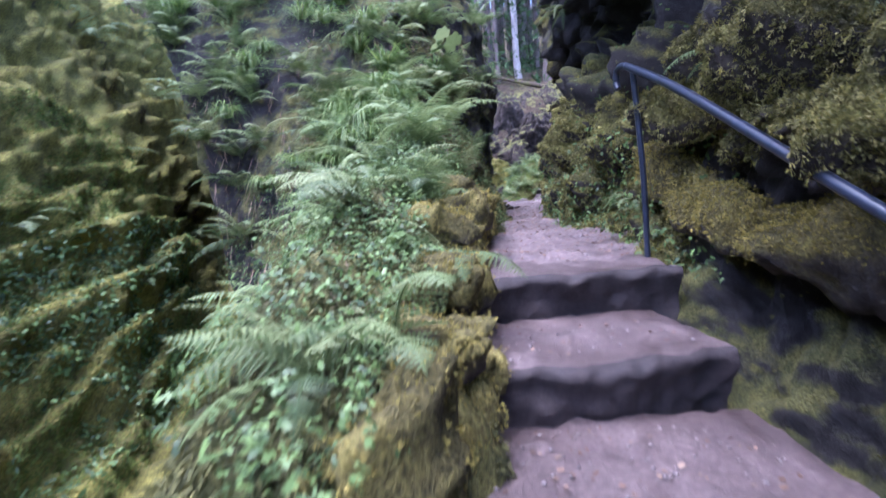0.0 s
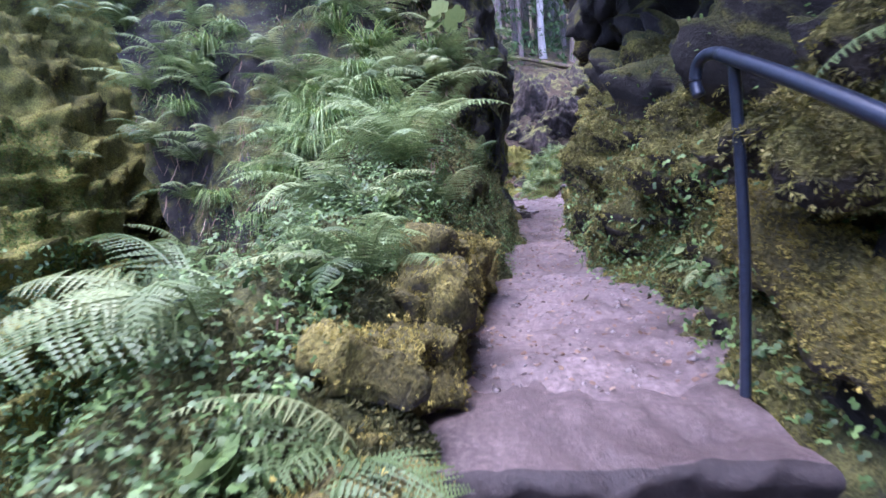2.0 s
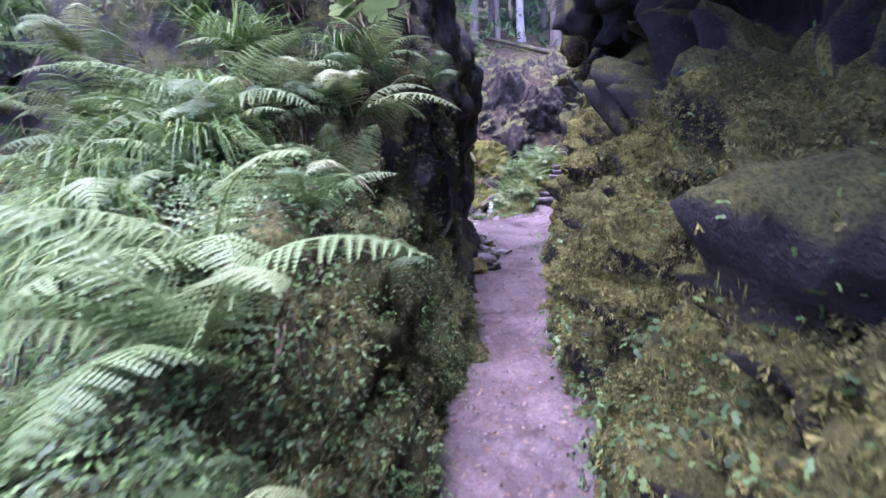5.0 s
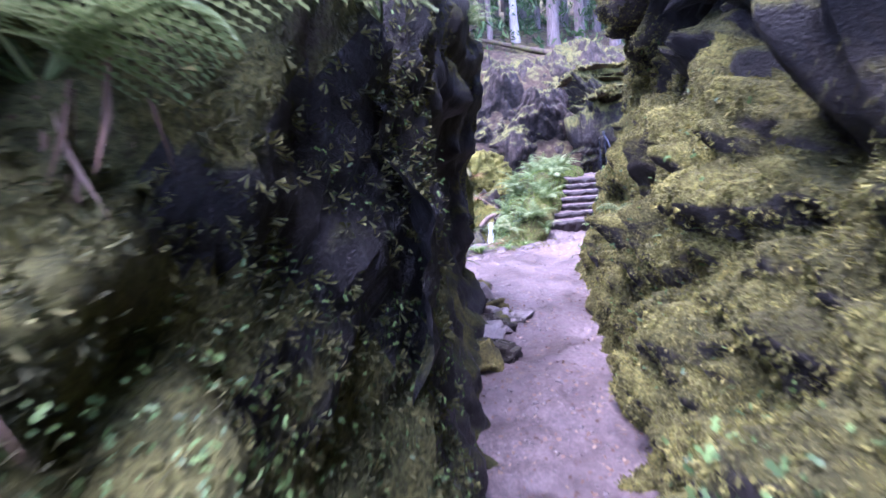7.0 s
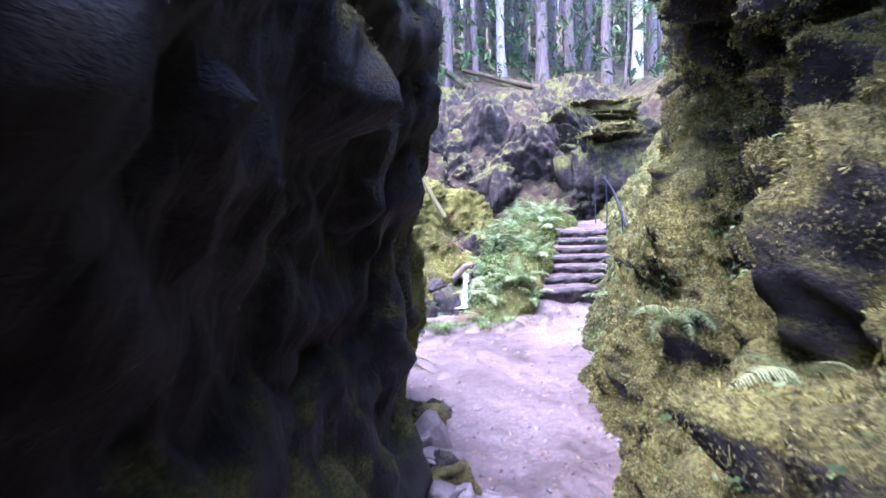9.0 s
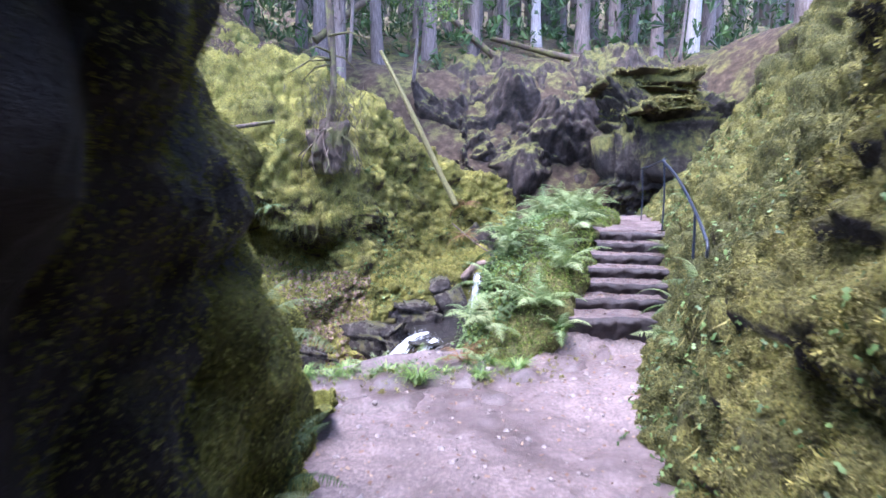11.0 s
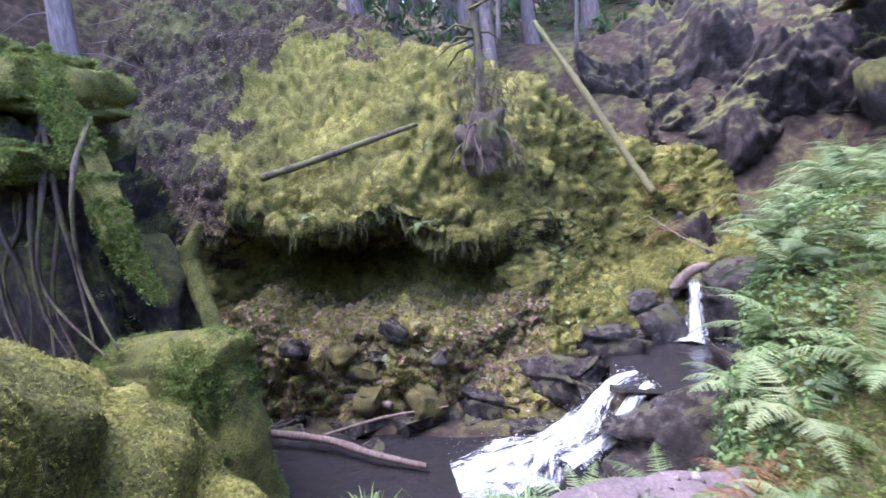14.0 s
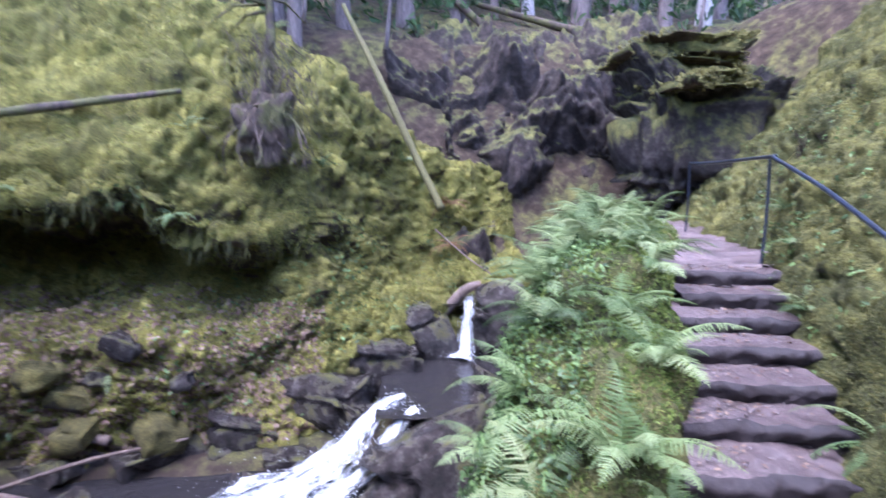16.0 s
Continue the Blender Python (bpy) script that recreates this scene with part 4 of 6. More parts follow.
cascade("waterfall", [(1.65, 16.88, 0.87), (1.45, 16.75, 0.77), (1.15, 16.45, 0.45), (0.75, 16.1, 0.3)], [0.22, 0.25, 0.35, 0.5], "side branch of the foaming cascade", 11)


# ---- rails ----
def tube_part(name, pts, rad, material, parent, sides=12):
    v, f = tube(pts, rad, sides)
    return mesh_object(name, v, f, material, parent=parent)


def handrail(label, rail_pts, posts, radius, hook):
    rail = tagged(new("handrail"), label, "handrail")
    tube_part("rail", curve_through(np.array(rail_pts), 60), radius, m_rail, rail)
    for top, foot in posts:
        mid = (np.array(top) + np.array(foot)) / 2 + np.array((0.015, 0.0, 0))
        tube_part("post", curve_through(np.array([foot, mid, top]), 14), radius * 0.78, m_rail, rail)
    if hook is not None:
        tube_part("hook_end", curve_through(np.array(hook), 30), radius * 0.9, m_rail, rail)
    return rail


low = handrail("blue-black painted iron handrail with a curled end", [(1.15, 2.85, 2.225), (1.19, 2.3, 1.94), (1.24, 1.32, 1.355), (1.25, 0.35, 0.83), (1.25, -0.8, 0.28)],
               [((1.165, 2.8, 2.2), (1.24, 2.88, 1.02)), ((1.2, -0.1, 0.62), (1.25, -0.1, -0.4))], 0.022,
               [(1.15, 2.85, 2.225), (1.143, 2.91, 2.24), (1.138, 2.965, 2.225), (1.136, 2.98, 2.17), (1.14, 2.965, 2.12)])
tube_part("wall_bracket", [(1.18, 2.83, 1.98), (1.4, 2.78, 1.97), (1.8, 2.7, 1.96)], 0.008, m_rail, low, 8)
handrail("thin dark iron handrail beside the upper steps", [(3.95, 13.6, 2.72), (4.07, 14.05, 2.97), (4.3, 14.9, 3.32), (4.45, 15.6, 3.57), (4.55, 15.8, 3.6), (5.0, 17.3, 3.63), (5.35, 18.4, 3.68)],
         [((4.07, 14.05, 2.97), (4.05, 14.05, 1.95)), ((4.55, 15.8, 3.6), (4.57, 15.8, 2.6)), ((5.35, 18.4, 3.68), (5.37, 18.4, 2.65))], 0.015,
         [(3.95, 13.6, 2.72), (3.93, 13.55, 2.67), (3.935, 13.56, 2.6), (3.96, 13.6, 2.59)])


# ---- ferns ----
def frond_mesh(name, material, pairs=24, a0=62, a1=-35, width=0.3, seed=0, teeth=8):
    rng = np.random.default_rng(seed)
    n = 30
    ang = np.radians(np.linspace(a0, a1, n))
    R = np.concatenate([[(0, 0, 0)], np.cumsum(np.stack([np.cos(ang), 0.06 * np.sin(np.linspace(0, 3, n)), np.sin(ang)], 1) / n, 0)])
    V, F = tube(R[::3], np.linspace(0.007, 0.002, len(R[::3])), 4)
    V, F = V.tolist(), list(F)
    for k in range(pairs):
        s = 0.14 + 0.86 * k / (pairs - 1)
        i = min(int(s * n), n - 1)
        o, t = R[i], np.array([math.cos(ang[i]), 0, math.sin(ang[i])])
        nrm = np.array([-t[2], 0, t[0]])
        ln = width * (1 - s) ** 0.75 * min(1.0, 0.45 + (s - 0.1) / 0.25) + 0.012
        for sd in (-1, 1):
            fwd = 0.32 + 0.1 * rng.normal()
            d = np.array([0, sd, 0]) * math.cos(fwd) + t * math.sin(fwd) - nrm * (0.18 + 0.12 * rng.random())
            d /= np.linalg.norm(d)
            e = np.cross(nrm, d)
            e /= np.linalg.norm(e)
            w = 0.019 + 0.02 * ln
            b = len(V)
            for q in range(teeth + 1):
                c = q / teeth
                V.append((o + d * ln * c - nrm * 0.12 * ln * c * c).tolist())
            for q in range(teeth):
                c = (q + 0.75) / teeth
                ww = w * (1 - 0.8 * q / teeth) * 1.25
                p = o + d * ln * c - nrm * 0.12 * ln * c * c
                for g in (-1, 1):
                    V.append((p + e * g * ww * 0.75 + nrm * 0.006).tolist())
                    F.append((b + q, b + q + 1, len(V) - 1) if g > 0 else (b + q + 1, b + q, len(V) - 1))
    me = bpy.data.meshes.new(name)
    me.from_pydata(V, [], F)
    me.materials.append(material)
    me.update()
    return me


FROND = {key: [frond_mesh("frond", mtl, 24, a0, a1, w, sd) for a0, a1, w, sd in ((66, -40, 0.27, 1), (48, -30, 0.3, 2), (75, -15, 0.25, 3))]
         for key, mtl in (("green", m_fern), ("pale", m_fern_pale), ("dead", m_dead))}
SWORD = [frond_mesh("frond", m_fern, 30, a0, a1, 0.11, sd, 2) for a0, a1, sd in ((60, -50, 4), (40, -60, 5))]
fern_rng = np.random.default_rng(21)


def fern(place, size, count, key, label, toward=None, spread=360, tilt=0.0, group="ferns", meshes=None):
    """A fern: fronds spring from one crown, all round or fanned out to one side."""
    ob = tagged(new("fern"), label, "fern", group)
    ob.location = place
    start = fern_rng.uniform(0, 360) if toward is None else toward
    for k in range(count):
        fr = new("frond", (meshes or FROND[key])[int(fern_rng.integers(0, len(meshes or FROND[key])))])
        fr.parent = ob
        a = start + (spread * ((k + 0.5) / count - 0.5)) + fern_rng.normal(0, 10)
        s = size * fern_rng.uniform(0.72, 1.12)
        fr.matrix_basis = pose(0, 0, 0, 0, 0, a) @ pose(0, 0, 0, fern_rng.normal(0, 12), tilt + fern_rng.normal(0, 12), 0) @ Matrix.Scale(s, 4)
    return ob


def gully_size(q, size):
    """Fronds stay short of the open gully beside the lower steps."""
    return size if q[1] > 4.2 else min(size, 1.2 * (q[0] + 0.42 * q[1] + 0.22))


def fern_on(face, p, size, count, key, label, toward=None, spread=360, tilt=0.0, group="ferns", meshes=None, sink=0.02):
    q, n = nearest(face, p)
    if face == "fern_bank":
        size = gully_size(q, size)
        if size < 0.22:
            return None
    return fern(tuple(q - n * sink), size, count, key, label, toward, spread, tilt, group, meshes)


PALE = "large pale green lady fern with arching fronds"
GREEN = "green fern growing from the mossy bank"
for x, y, z, s, c, key, to in ((0.05, 4.55, 2.1, 0.85, 10, "pale", 225), (-0.15, 4.9, 2.3, 0.8, 9, "pale", 200), (-0.3, 4.1, 1.75, 0.65, 8, "green", 235), (0.15, 5.3, 2.5, 0.6, 8, "pale", 250),
                               (-0.55, 3.4, 1.4, 0.5, 7, "green", 230), (-0.4, 2.6, 1.4, 0.7, 8, "green", 210), (-0.6, 1.9, 1.0, 0.7, 9, "pale", 220), (-0.75, 1.1, 0.7, 0.75, 9, "green", 240),
                               (-0.5, 0.6, 0.6, 0.6, 8, "pale", 235), (-0.9, 4.6, 1.8, 0.7, 8, "green", 225), (-1.0, 5.6, 2.3, 0.75, 9, "green", 240), (-0.4, 5.9, 2.9, 0.75, 9, "pale", 240),
                               (0.2, 6.3, 3.0, 0.7, 8, "green", 255), (0.35, 6.6, 3.3, 0.6, 8, "pale", 300), (-0.4, 6.9, 3.7, 0.8, 9, "green", 250), (0.0, 7.2, 4.0, 0.8, 9, "pale", 270),
                               (-1.3, 6.3, 3.0, 0.8, 8, "green", 240), (-0.9, 7.0, 3.9, 0.8, 8, "green", 240), (-1.1, 2.4, 0.7, 0.6, 7, "green", 220), (-1.2, 3.6, 1.0, 0.6, 7, "green", 215),
                               (-0.35, 0.0, 0.3, 0.5, 7, "green", 240), (-0.6, -0.3, 0.2, 0.6, 8, "pale", 250), (-0.2, 3.3, 1.6, 0.5, 7, "pale", 250)):
    fern_on("fern_bank", (x, y, z), s, c, key, PALE if key == "pale" else GREEN, to, 170 if y < 3.5 else 240)
for x, y, z, s, c, to in ((1.3, 9.7, 4.05, 0.4, 8, 10), (1.3, 10.1, 4.35, 0.45, 8, 0), (1.25, 10.35, 4.0, 0.35, 8, 10), (1.05, 10.2, 4.6, 0.6, 8, 10), (0.8, 9.9, 5.2, 0.7, 8, -10), (1.0, 8.3, 4.6, 0.6, 7, 300), (0.9, 7.6, 4.4, 0.6, 7, 290), (0.9, 10.3, 5.4, 0.6, 7, 20), (1.2, 10.75, 2.2, 0.35, 6, 330), (0.9, 11.1, 1.9, 0.4, 6, 320), (1.0, 10.9, 2.6, 0.3, 6, 340)):
    fern_on("rock_wall_left", (x, y, z), s, c, "pale" if z >= 4 else "green", "bright fern hanging from the top of the dark wall" if z > 4 else GREEN, to, 200)
for x, y, z, s, c, key in ((3.55, 17.3, 2.9, 0.7, 10, "pale"), (3.2, 17.0, 2.8, 0.65, 9, "pale"), (3.75, 16.8, 2.9, 0.6, 9, "pale"), (3.1, 16.2, 2.5, 0.65, 9, "pale"), (3.45, 16.0, 2.7, 0.6, 9, "pale"),
                           (2.9, 15.6, 2.4, 0.6, 9, "green"), (3.15, 15.3, 2.5, 0.55, 9, "pale"), (2.8, 14.9, 2.3, 0.6, 9, "pale"), (2.95, 14.5, 2.3, 0.55, 9, "pale"), (2.45, 14.4, 2.0, 0.6, 9, "pale"),
                           (2.6, 14.0, 2.0, 0.55, 9, "pale"), (2.2, 13.9, 1.8, 0.5, 8, "green"), (3.3, 17.8, 2.8, 0.6, 8, "green"), (2.75, 13.75, 1.9, 0.4, 7, "pale"), (2.5, 15.2, 1.7, 0.5, 8, "green")):
    fern_on("stair_bank", (x, y, z), s, c, key, "pale fern crowding the edge of the steps", 170, 330, group="ferns beside the steps")
for x, y, z, s, c in ((2.05, 7.8, 4.6, 0.4, 7), (1.7, 6.0, 3.7, 0.45, 7), (1.6, 5.6, 3.9, 0.4, 6), (2.4, 10.2, 2.6, 0.35, 6), (1.55, 4.9, 1.9, 0.25, 6), (1.4, 3.4, 1.4, 0.3, 6), (1.5, 2.4, 2.1, 0.4, 6), (1.9, 1.7, 2.2, 0.45, 6), (1.8, 2.9, 2.6, 0.3, 5), (2.3, 8.9, 2.5, 0.3, 6), (1.45, 5.9, 1.6, 0.25, 6)):
    fern_on("rock_wall_right", (x, y, z), s, c, "green", "small fern rooted in the mossy cliff", 200, 200, tilt=20, group="ferns on the cliff", meshes=SWORD if z > 3 else None)
for x, y, z, s, c, m in ((4.15, 13.8, 2.0, 0.5, 10, SWORD), (3.75, 13.4, 1.8, 0.4, 8, None), (4.35, 14.8, 2.4, 0.35, 8, None), (4.0, 13.6, 2.2, 0.4, 8, None), (4.75, 15.6, 2.8, 0.35, 7, None), (3.5, 12.9, 2.0, 0.35, 7, None), (3.9, 12.6, 2.7, 0.35, 7, None), (5.0, 16.3, 3.2, 0.3, 7, None)):
    fern_on("mossy_slope_right", (x, y, z), s, c, "green", "sword fern at the foot of the mossy slope" if m else GREEN, 180, 280, group="ferns on the slope", meshes=m)
for x, y, z, s, c, key in ((1.6, 13.75, 1.7, 0.45, 8, "green"), (1.1, 13.8, 1.6, 0.45, 8, "pale"), (1.9, 13.6, 1.7, 0.4, 7, "dead"), (2.1, 13.5, 1.8, 0.3, 6, "green"), (-0.6, 13.2, 1.4, 0.5, 8, "pale"), (-1.4, 12.9, 1.2, 0.55, 8, "green"), (0.5, 13.6, 1.6, 0.35, 7, "green")):
    fern_on("stream_edge", (x, y, z), s, c, key, "brown withered fern above the stream" if key == "dead" else "fern at the grassy edge of the stream", None, 360, group="ferns at the stream")
for x, y, z, s, c, key in ((-1.6, 17.2, 3.0, 0.3, 6, "green"), (-2.6, 17.0, 3.2, 0.3, 6, "pale"), (-1.0, 17.2, 2.9, 0.3, 6, "pale"), (-3.3, 17.2, 3.3, 0.3, 6, "green"), (-1.7, 17.1, 1.2, 0.3, 6, "green"), (2.3, 20.6, 3.0, 0.5, 8, "dead"), (2.2, 20.2, 2.6, 0.5, 8, "dead")):
    fern_on("far_bank", (x, y, z), s, c, key, "rust-brown withered fern on the bank" if key == "dead" else "small fern hanging over the hollow", 270, 220, tilt=25, group="ferns of the far bank")
for x, y, z, s in ((-3.6, 3.0, 0.9, 0.5), (-3.9, 4.6, 1.6, 0.5), (-3.3, 5.5, 0.8, 0.6), (-4.4, 6.8, 2.4, 0.6), (-3.7, 8.0, 1.4, 0.6), (-5.4, 8.5, 5.0, 0.8), (-5.6, 7.0, 5.2, 0.8), (-5.0, 9.5, 4.2, 0.8), (-3.2, 2.2, 0.3, 0.5)):
    fern_on("rock_wall_far_left", (x, y, z), s, 7, "green", "fern on the stratified mossy rock", 0, 220, tilt=10, group="ferns across the gully")

more = np.random.default_rng(8)
for k in range(24):
    y = more.uniform(0.2, 7.0) if k < 16 else more.uniform(5.0, 7.1)
    v = more.uniform(0.38, 0.85)
    g, nn = SURF["fern_bank"]
    q = g[int((y + 4) / 11.2 * (g.shape[0] - 1)), int(v * (g.shape[1] - 1))]
    size = gully_size(q, more.uniform(0.4, 0.75))
    if size > 0.22:
        fern(tuple(q), size, 7, "pale" if k % 3 == 0 else "green", PALE if k % 3 == 0 else GREEN, 225, 170)
for k in range(14):
    q, nn = pick("fern_bank" if k < 8 else "rock_wall_left", 1, more, (0.84, 1.0) if k < 8 else (0.0, 0.22), (0.58, 0.97))
    fern(tuple(q[0]), more.uniform(0.5, 0.9), 8, "pale" if k % 3 == 0 else "green", PALE if k % 3 == 0 else GREEN, 240, 260)
for k in range(28):
    q, nn = pick("stair_bank", 1, more, (0.06, 0.8), (0.25, 0.68))
    fern(tuple(q[0]), more.uniform(0.42, 0.66), 8, "pale" if k % 2 else "green", "pale fern crowding the edge of the steps", 180, 300, group="ferns beside the steps")
for k in range(12):
    q, nn = pick("far_bank", 1, more, (0.15, 0.95), (0.7, 0.95))
    fern(tuple(q[0]), more.uniform(0.25, 0.45), 6, "green", "small fern on the mossy bank", None, 360, group="ferns of the far bank")

for face, u in (("fern_bank", (0.84, 1.0)), ("rock_wall_left", (0.0, 0.2))):
    q, nn = pick(face, 400, more, u, (0.4, 1.0))
    seen = (q[:, 0] < -0.5) & (q[:, 2] > 1.9) & ((nn[:, 1] < 0.1) | (nn[:, 2] > 0.3))
    for k, c in enumerate(q[seen][:14]):
        fern(tuple(c), more.uniform(0.45, 0.85), 7, "pale" if k % 3 == 0 else "green", PALE if k % 3 == 0 else GREEN, 255, 220)


# ---- grass ----
def grass_tussock(place, size, count, seed, label, droop=1.0, lean=(0, 0)):
    rng = np.random.default_rng(seed)
    V, F = [], []
    for k in range(count):
        a, L = rng.uniform(0, 2 * math.pi), size * rng.uniform(0.6, 1.15)
        d = np.array([math.cos(a) + lean[0], math.sin(a) + lean[1], 0])
        o = np.array([math.cos(a), math.sin(a), 0]) * size * 0.1 * rng.random()
        side = np.array([-d[1], d[0], 0]) / np.linalg.norm(d) * 0.006 * rng.uniform(0.7, 1.5)
        out, b = rng.uniform(0.3, 0.8), len(V)
        for q in range(6):
            c = q / 5
            p = o + d * L * out * c + np.array([0, 0, L * (1.1 * c - droop * rng.uniform(0.75, 1.0) * c * c)])
            w = side * (1 - c * 0.95)
            V += [p - w, p + w]
        F += [(b + 2 * q, b + 2 * q + 1, b + 2 * q + 3, b + 2 * q + 2) for q in range(5)]
    ob = mesh_object("grass_tussock", V, F, m_grass, False)
    ob.location = place
    return tagged(ob, label, "grass", "grass tussocks")


for k, (face, p, s, c, dr, ln) in enumerate((("fern_bank", (-0.9, 5.3, 2.6), 0.6, 190, 1.5, (0.1, -0.5)), ("fern_bank", (-0.5, 6.4, 3.4), 0.65, 190, 1.1, (0.1, -0.4)), ("fern_bank", (-1.3, 5.7, 2.8), 0.6, 190, 1.5, (0.1, -0.5)),
                                             ("fern_bank", (-0.2, 5.4, 2.6), 0.45, 110, 1.3, (0, -0.4)), ("fern_bank", (-0.3, 4.0, 1.6), 0.45, 110, 1.1, (0, -0.3)), ("fern_bank", (-0.5, 4.6, 1.9), 0.4, 90, 1.3, (0, -0.3)),
                                             ("stream_edge", (0.1, 13.3, 1.6), 0.35, 160, 0.9, (0, 0)), ("stream_edge", (0.6, 13.5, 1.6), 0.28, 130, 0.9, (0, 0)), ("stream_edge", (-0.4, 13.2, 1.5), 0.35, 140, 0.9, (0, 0)),
                                             ("stream_edge", (1.3, 13.6, 1.7), 0.22, 110, 1.0, (0, 0)), ("stream_edge", (2.2, 13.5, 1.8), 0.22, 100, 1.0, (0, 0)), ("stream_edge", (0.9, 13.55, 1.7), 0.22, 110, 1.0, (0, 0)),
                                             ("fern_bank", (0.1, 6.6, 3.4), 0.5, 120, 1.4, (0.2, -0.4)), ("stair_bank", (2.85, 13.7, 1.9), 0.22, 90, 1.0, (0, 0)))):
    q, n = nearest(face, p)
    grass_tussock(tuple(q - 0.02 * n), s, c, 300 + k, "long arching grass hanging over the bank" if s > 0.38 else "short tufted grass at the path edge", dr, ln)

for k in range(34):
    x = -1.6 + 4.0 * k / 33 + more.normal(0, 0.08)
    q, n = nearest("stream_edge", (x, float(along(x, [-2.5, 0, 1.2, 2.4, 3.2], [12.25, 12.8, 13.15, 13.35, 13.7])) + more.uniform(-0.15, 0.3), 1.6))
    grass_tussock(tuple(q - 0.02 * n), more.uniform(0.18, 0.32), 120, 360 + k, "short tufted grass at the path edge", 1.0)
for face, u in (("fern_bank", (0.82, 1.0)), ("rock_wall_left", (0.0, 0.16))):
    q, nn = pick(face, 300, more, u, (0.35, 0.98))
    seen = (q[:, 0] < -0.4) & (q[:, 2] > 1.7) & (nn[:, 1] < 0.2)
    for k, c in enumerate(q[seen][:16]):
        grass_tussock(tuple(c), more.uniform(0.4, 0.65), 150, 340 + k + len(face), "long arching grass hanging over the bank", more.uniform(1.2, 1.6), (0.1, -0.5))


# ---- broad-leaved plants on the bank ----
def broad_leaf_mesh(seed):
    """One round lobed leaf with a notch at its stalk, cupped, with a scalloped rim."""
    rng = np.random.default_rng(seed)
    a = np.linspace(-2.75, 2.75, 37)
    rim = (1 + 0.09 * np.cos(a * 7) + 0.03 * rng.normal(0, 1, 37)) * (1 - 0.12 * np.abs(a / 2.75) ** 4)
    V = [(0, 0, 0)]
    for r in (0.35, 0.7, 1.0):
        V += [(r * q * math.cos(t) + 0.3 * r, r * q * math.sin(t), 0.16 * r * r + 0.05 * r * math.cos(7 * t)) for t, q in zip(a, rim)]
    F = [(0, 1 + i, 2 + i) for i in range(36)]
    for b in (1, 38):
        F += [(b + i, b + i + 37, b + i + 38, b + i + 1) for i in range(36)]
    me = bpy.data.meshes.new("leaf")
    me.from_pydata(V, [], F)
    me.materials.append(m_fern_pale)
    me.polygons.foreach_set("use_smooth", np.ones(len(me.polygons), bool))
    me.update()
    return me


BROAD = [broad_leaf_mesh(k) for k in range(3)]


def broad_plant(face, p, size, count, seed):
    rng = np.random.default_rng(seed)
    q, n = nearest(face, p)
    plant = tagged(new("broad_leaf_plant"), "pale green plant with broad lobed leaves on the bank", "plant", "broad-leaved plants")
    plant.location = tuple(q)
    for k in range(count):
        tip = np.array([rng.normal(0.08, 0.12), -0.16 + rng.normal(0, 0.1), 0.12 + 0.2 * rng.random()]) * size / 0.14
        v, f = tube(curve_through(np.array([(0, 0, -0.02), tip * (0.4, 0.4, 0.8), tip]), 8), np.linspace(0.006, 0.003, 8), 5)
        mesh_object("stalk", v, f, m_herb, parent=plant)
        leaf = new("leaf", BROAD[k % 3])
        leaf.parent = plant
        leaf.matrix_basis = pose(*tip, rng.normal(35, 12), rng.normal(0, 14), rng.uniform(-130, -50)) @ Matrix.Scale(size * rng.uniform(0.7, 1.15), 4)
    return plant


for k, (x, y, z, sz, c) in enumerate(((0.2, 6.9, 3.3, 0.13, 4), (0.05, 6.5, 3.0, 0.09, 4), (-0.55, 1.3, 0.85, 0.06, 6), (-0.35, 2.2, 1.15, 0.055, 6), (-0.25, 3.0, 1.5, 0.06, 6), (-0.5, 0.5, 0.5, 0.06, 7), (-0.9, 3.6, 1.4, 0.07, 5), (-0.1, 3.8, 1.7, 0.055, 5))):
    broad_plant("fern_bank", (x, y, z), sz, c, 400 + k)
for k, (x, y, z, sz, c) in enumerate(((1.35, 3.9, 1.4, 0.05, 6), (1.4, 4.6, 1.5, 0.045, 6), (1.45, 5.4, 1.5, 0.045, 5))):
    broad_plant("rock_wall_right", (x, y, z), sz, c, 420 + k)


# ---- moss, small leaves and litter ----
st = np.random.default_rng(5)
TUFT_V = [(0.0, 0, -0.1), (0.5, 0.12, 0.75), (0.35, -0.2, 0.6), (-0.42, 0.25, 0.8), (-0.3, -0.02, 0.65), (-0.05, -0.5, 0.8), (0.12, -0.35, 0.7), (0.05, 0.5, 0.7), (-0.15, 0.38, 0.8)]
TUFT_F = [(0, 1, 2), (0, 3, 4), (0, 5, 6), (0, 7, 8)]
LEAF_V = [(0, 0, 0), (0.28, 0.3, 0.1), (0.5, 0.12, 0.1), (0.85, 0.28, 0.02), (1.1, 0, -0.06), (0.85, -0.28, 0.02), (0.5, -0.12, 0.1), (0.28, -0.3, 0.1)]
LEAF_F = [(0, 1, 2), (0, 2, 6), (0, 6, 7), (2, 3, 4), (2, 4, 5), (2, 5, 6)]
STRAND_V = [(-0.018, 0, 0), (0.018, 0, 0), (0.02, 0.06, 0.5), (-0.015, 0.1, 0.5), (0.0, 0.25, 1.0)]
STRAND_F = [(0, 1, 2, 3), (3, 2, 4)]


def patchy(face, count, rng, u=(0, 1), v=(0, 1), scale=1.3, level=0.0, seed=3):
    p, n = pick(face, count, rng, u, v)
    keep = fbm(p, scale, 3, seed) + 0.45 * n[:, 2] > level
    return p[keep], n[keep]


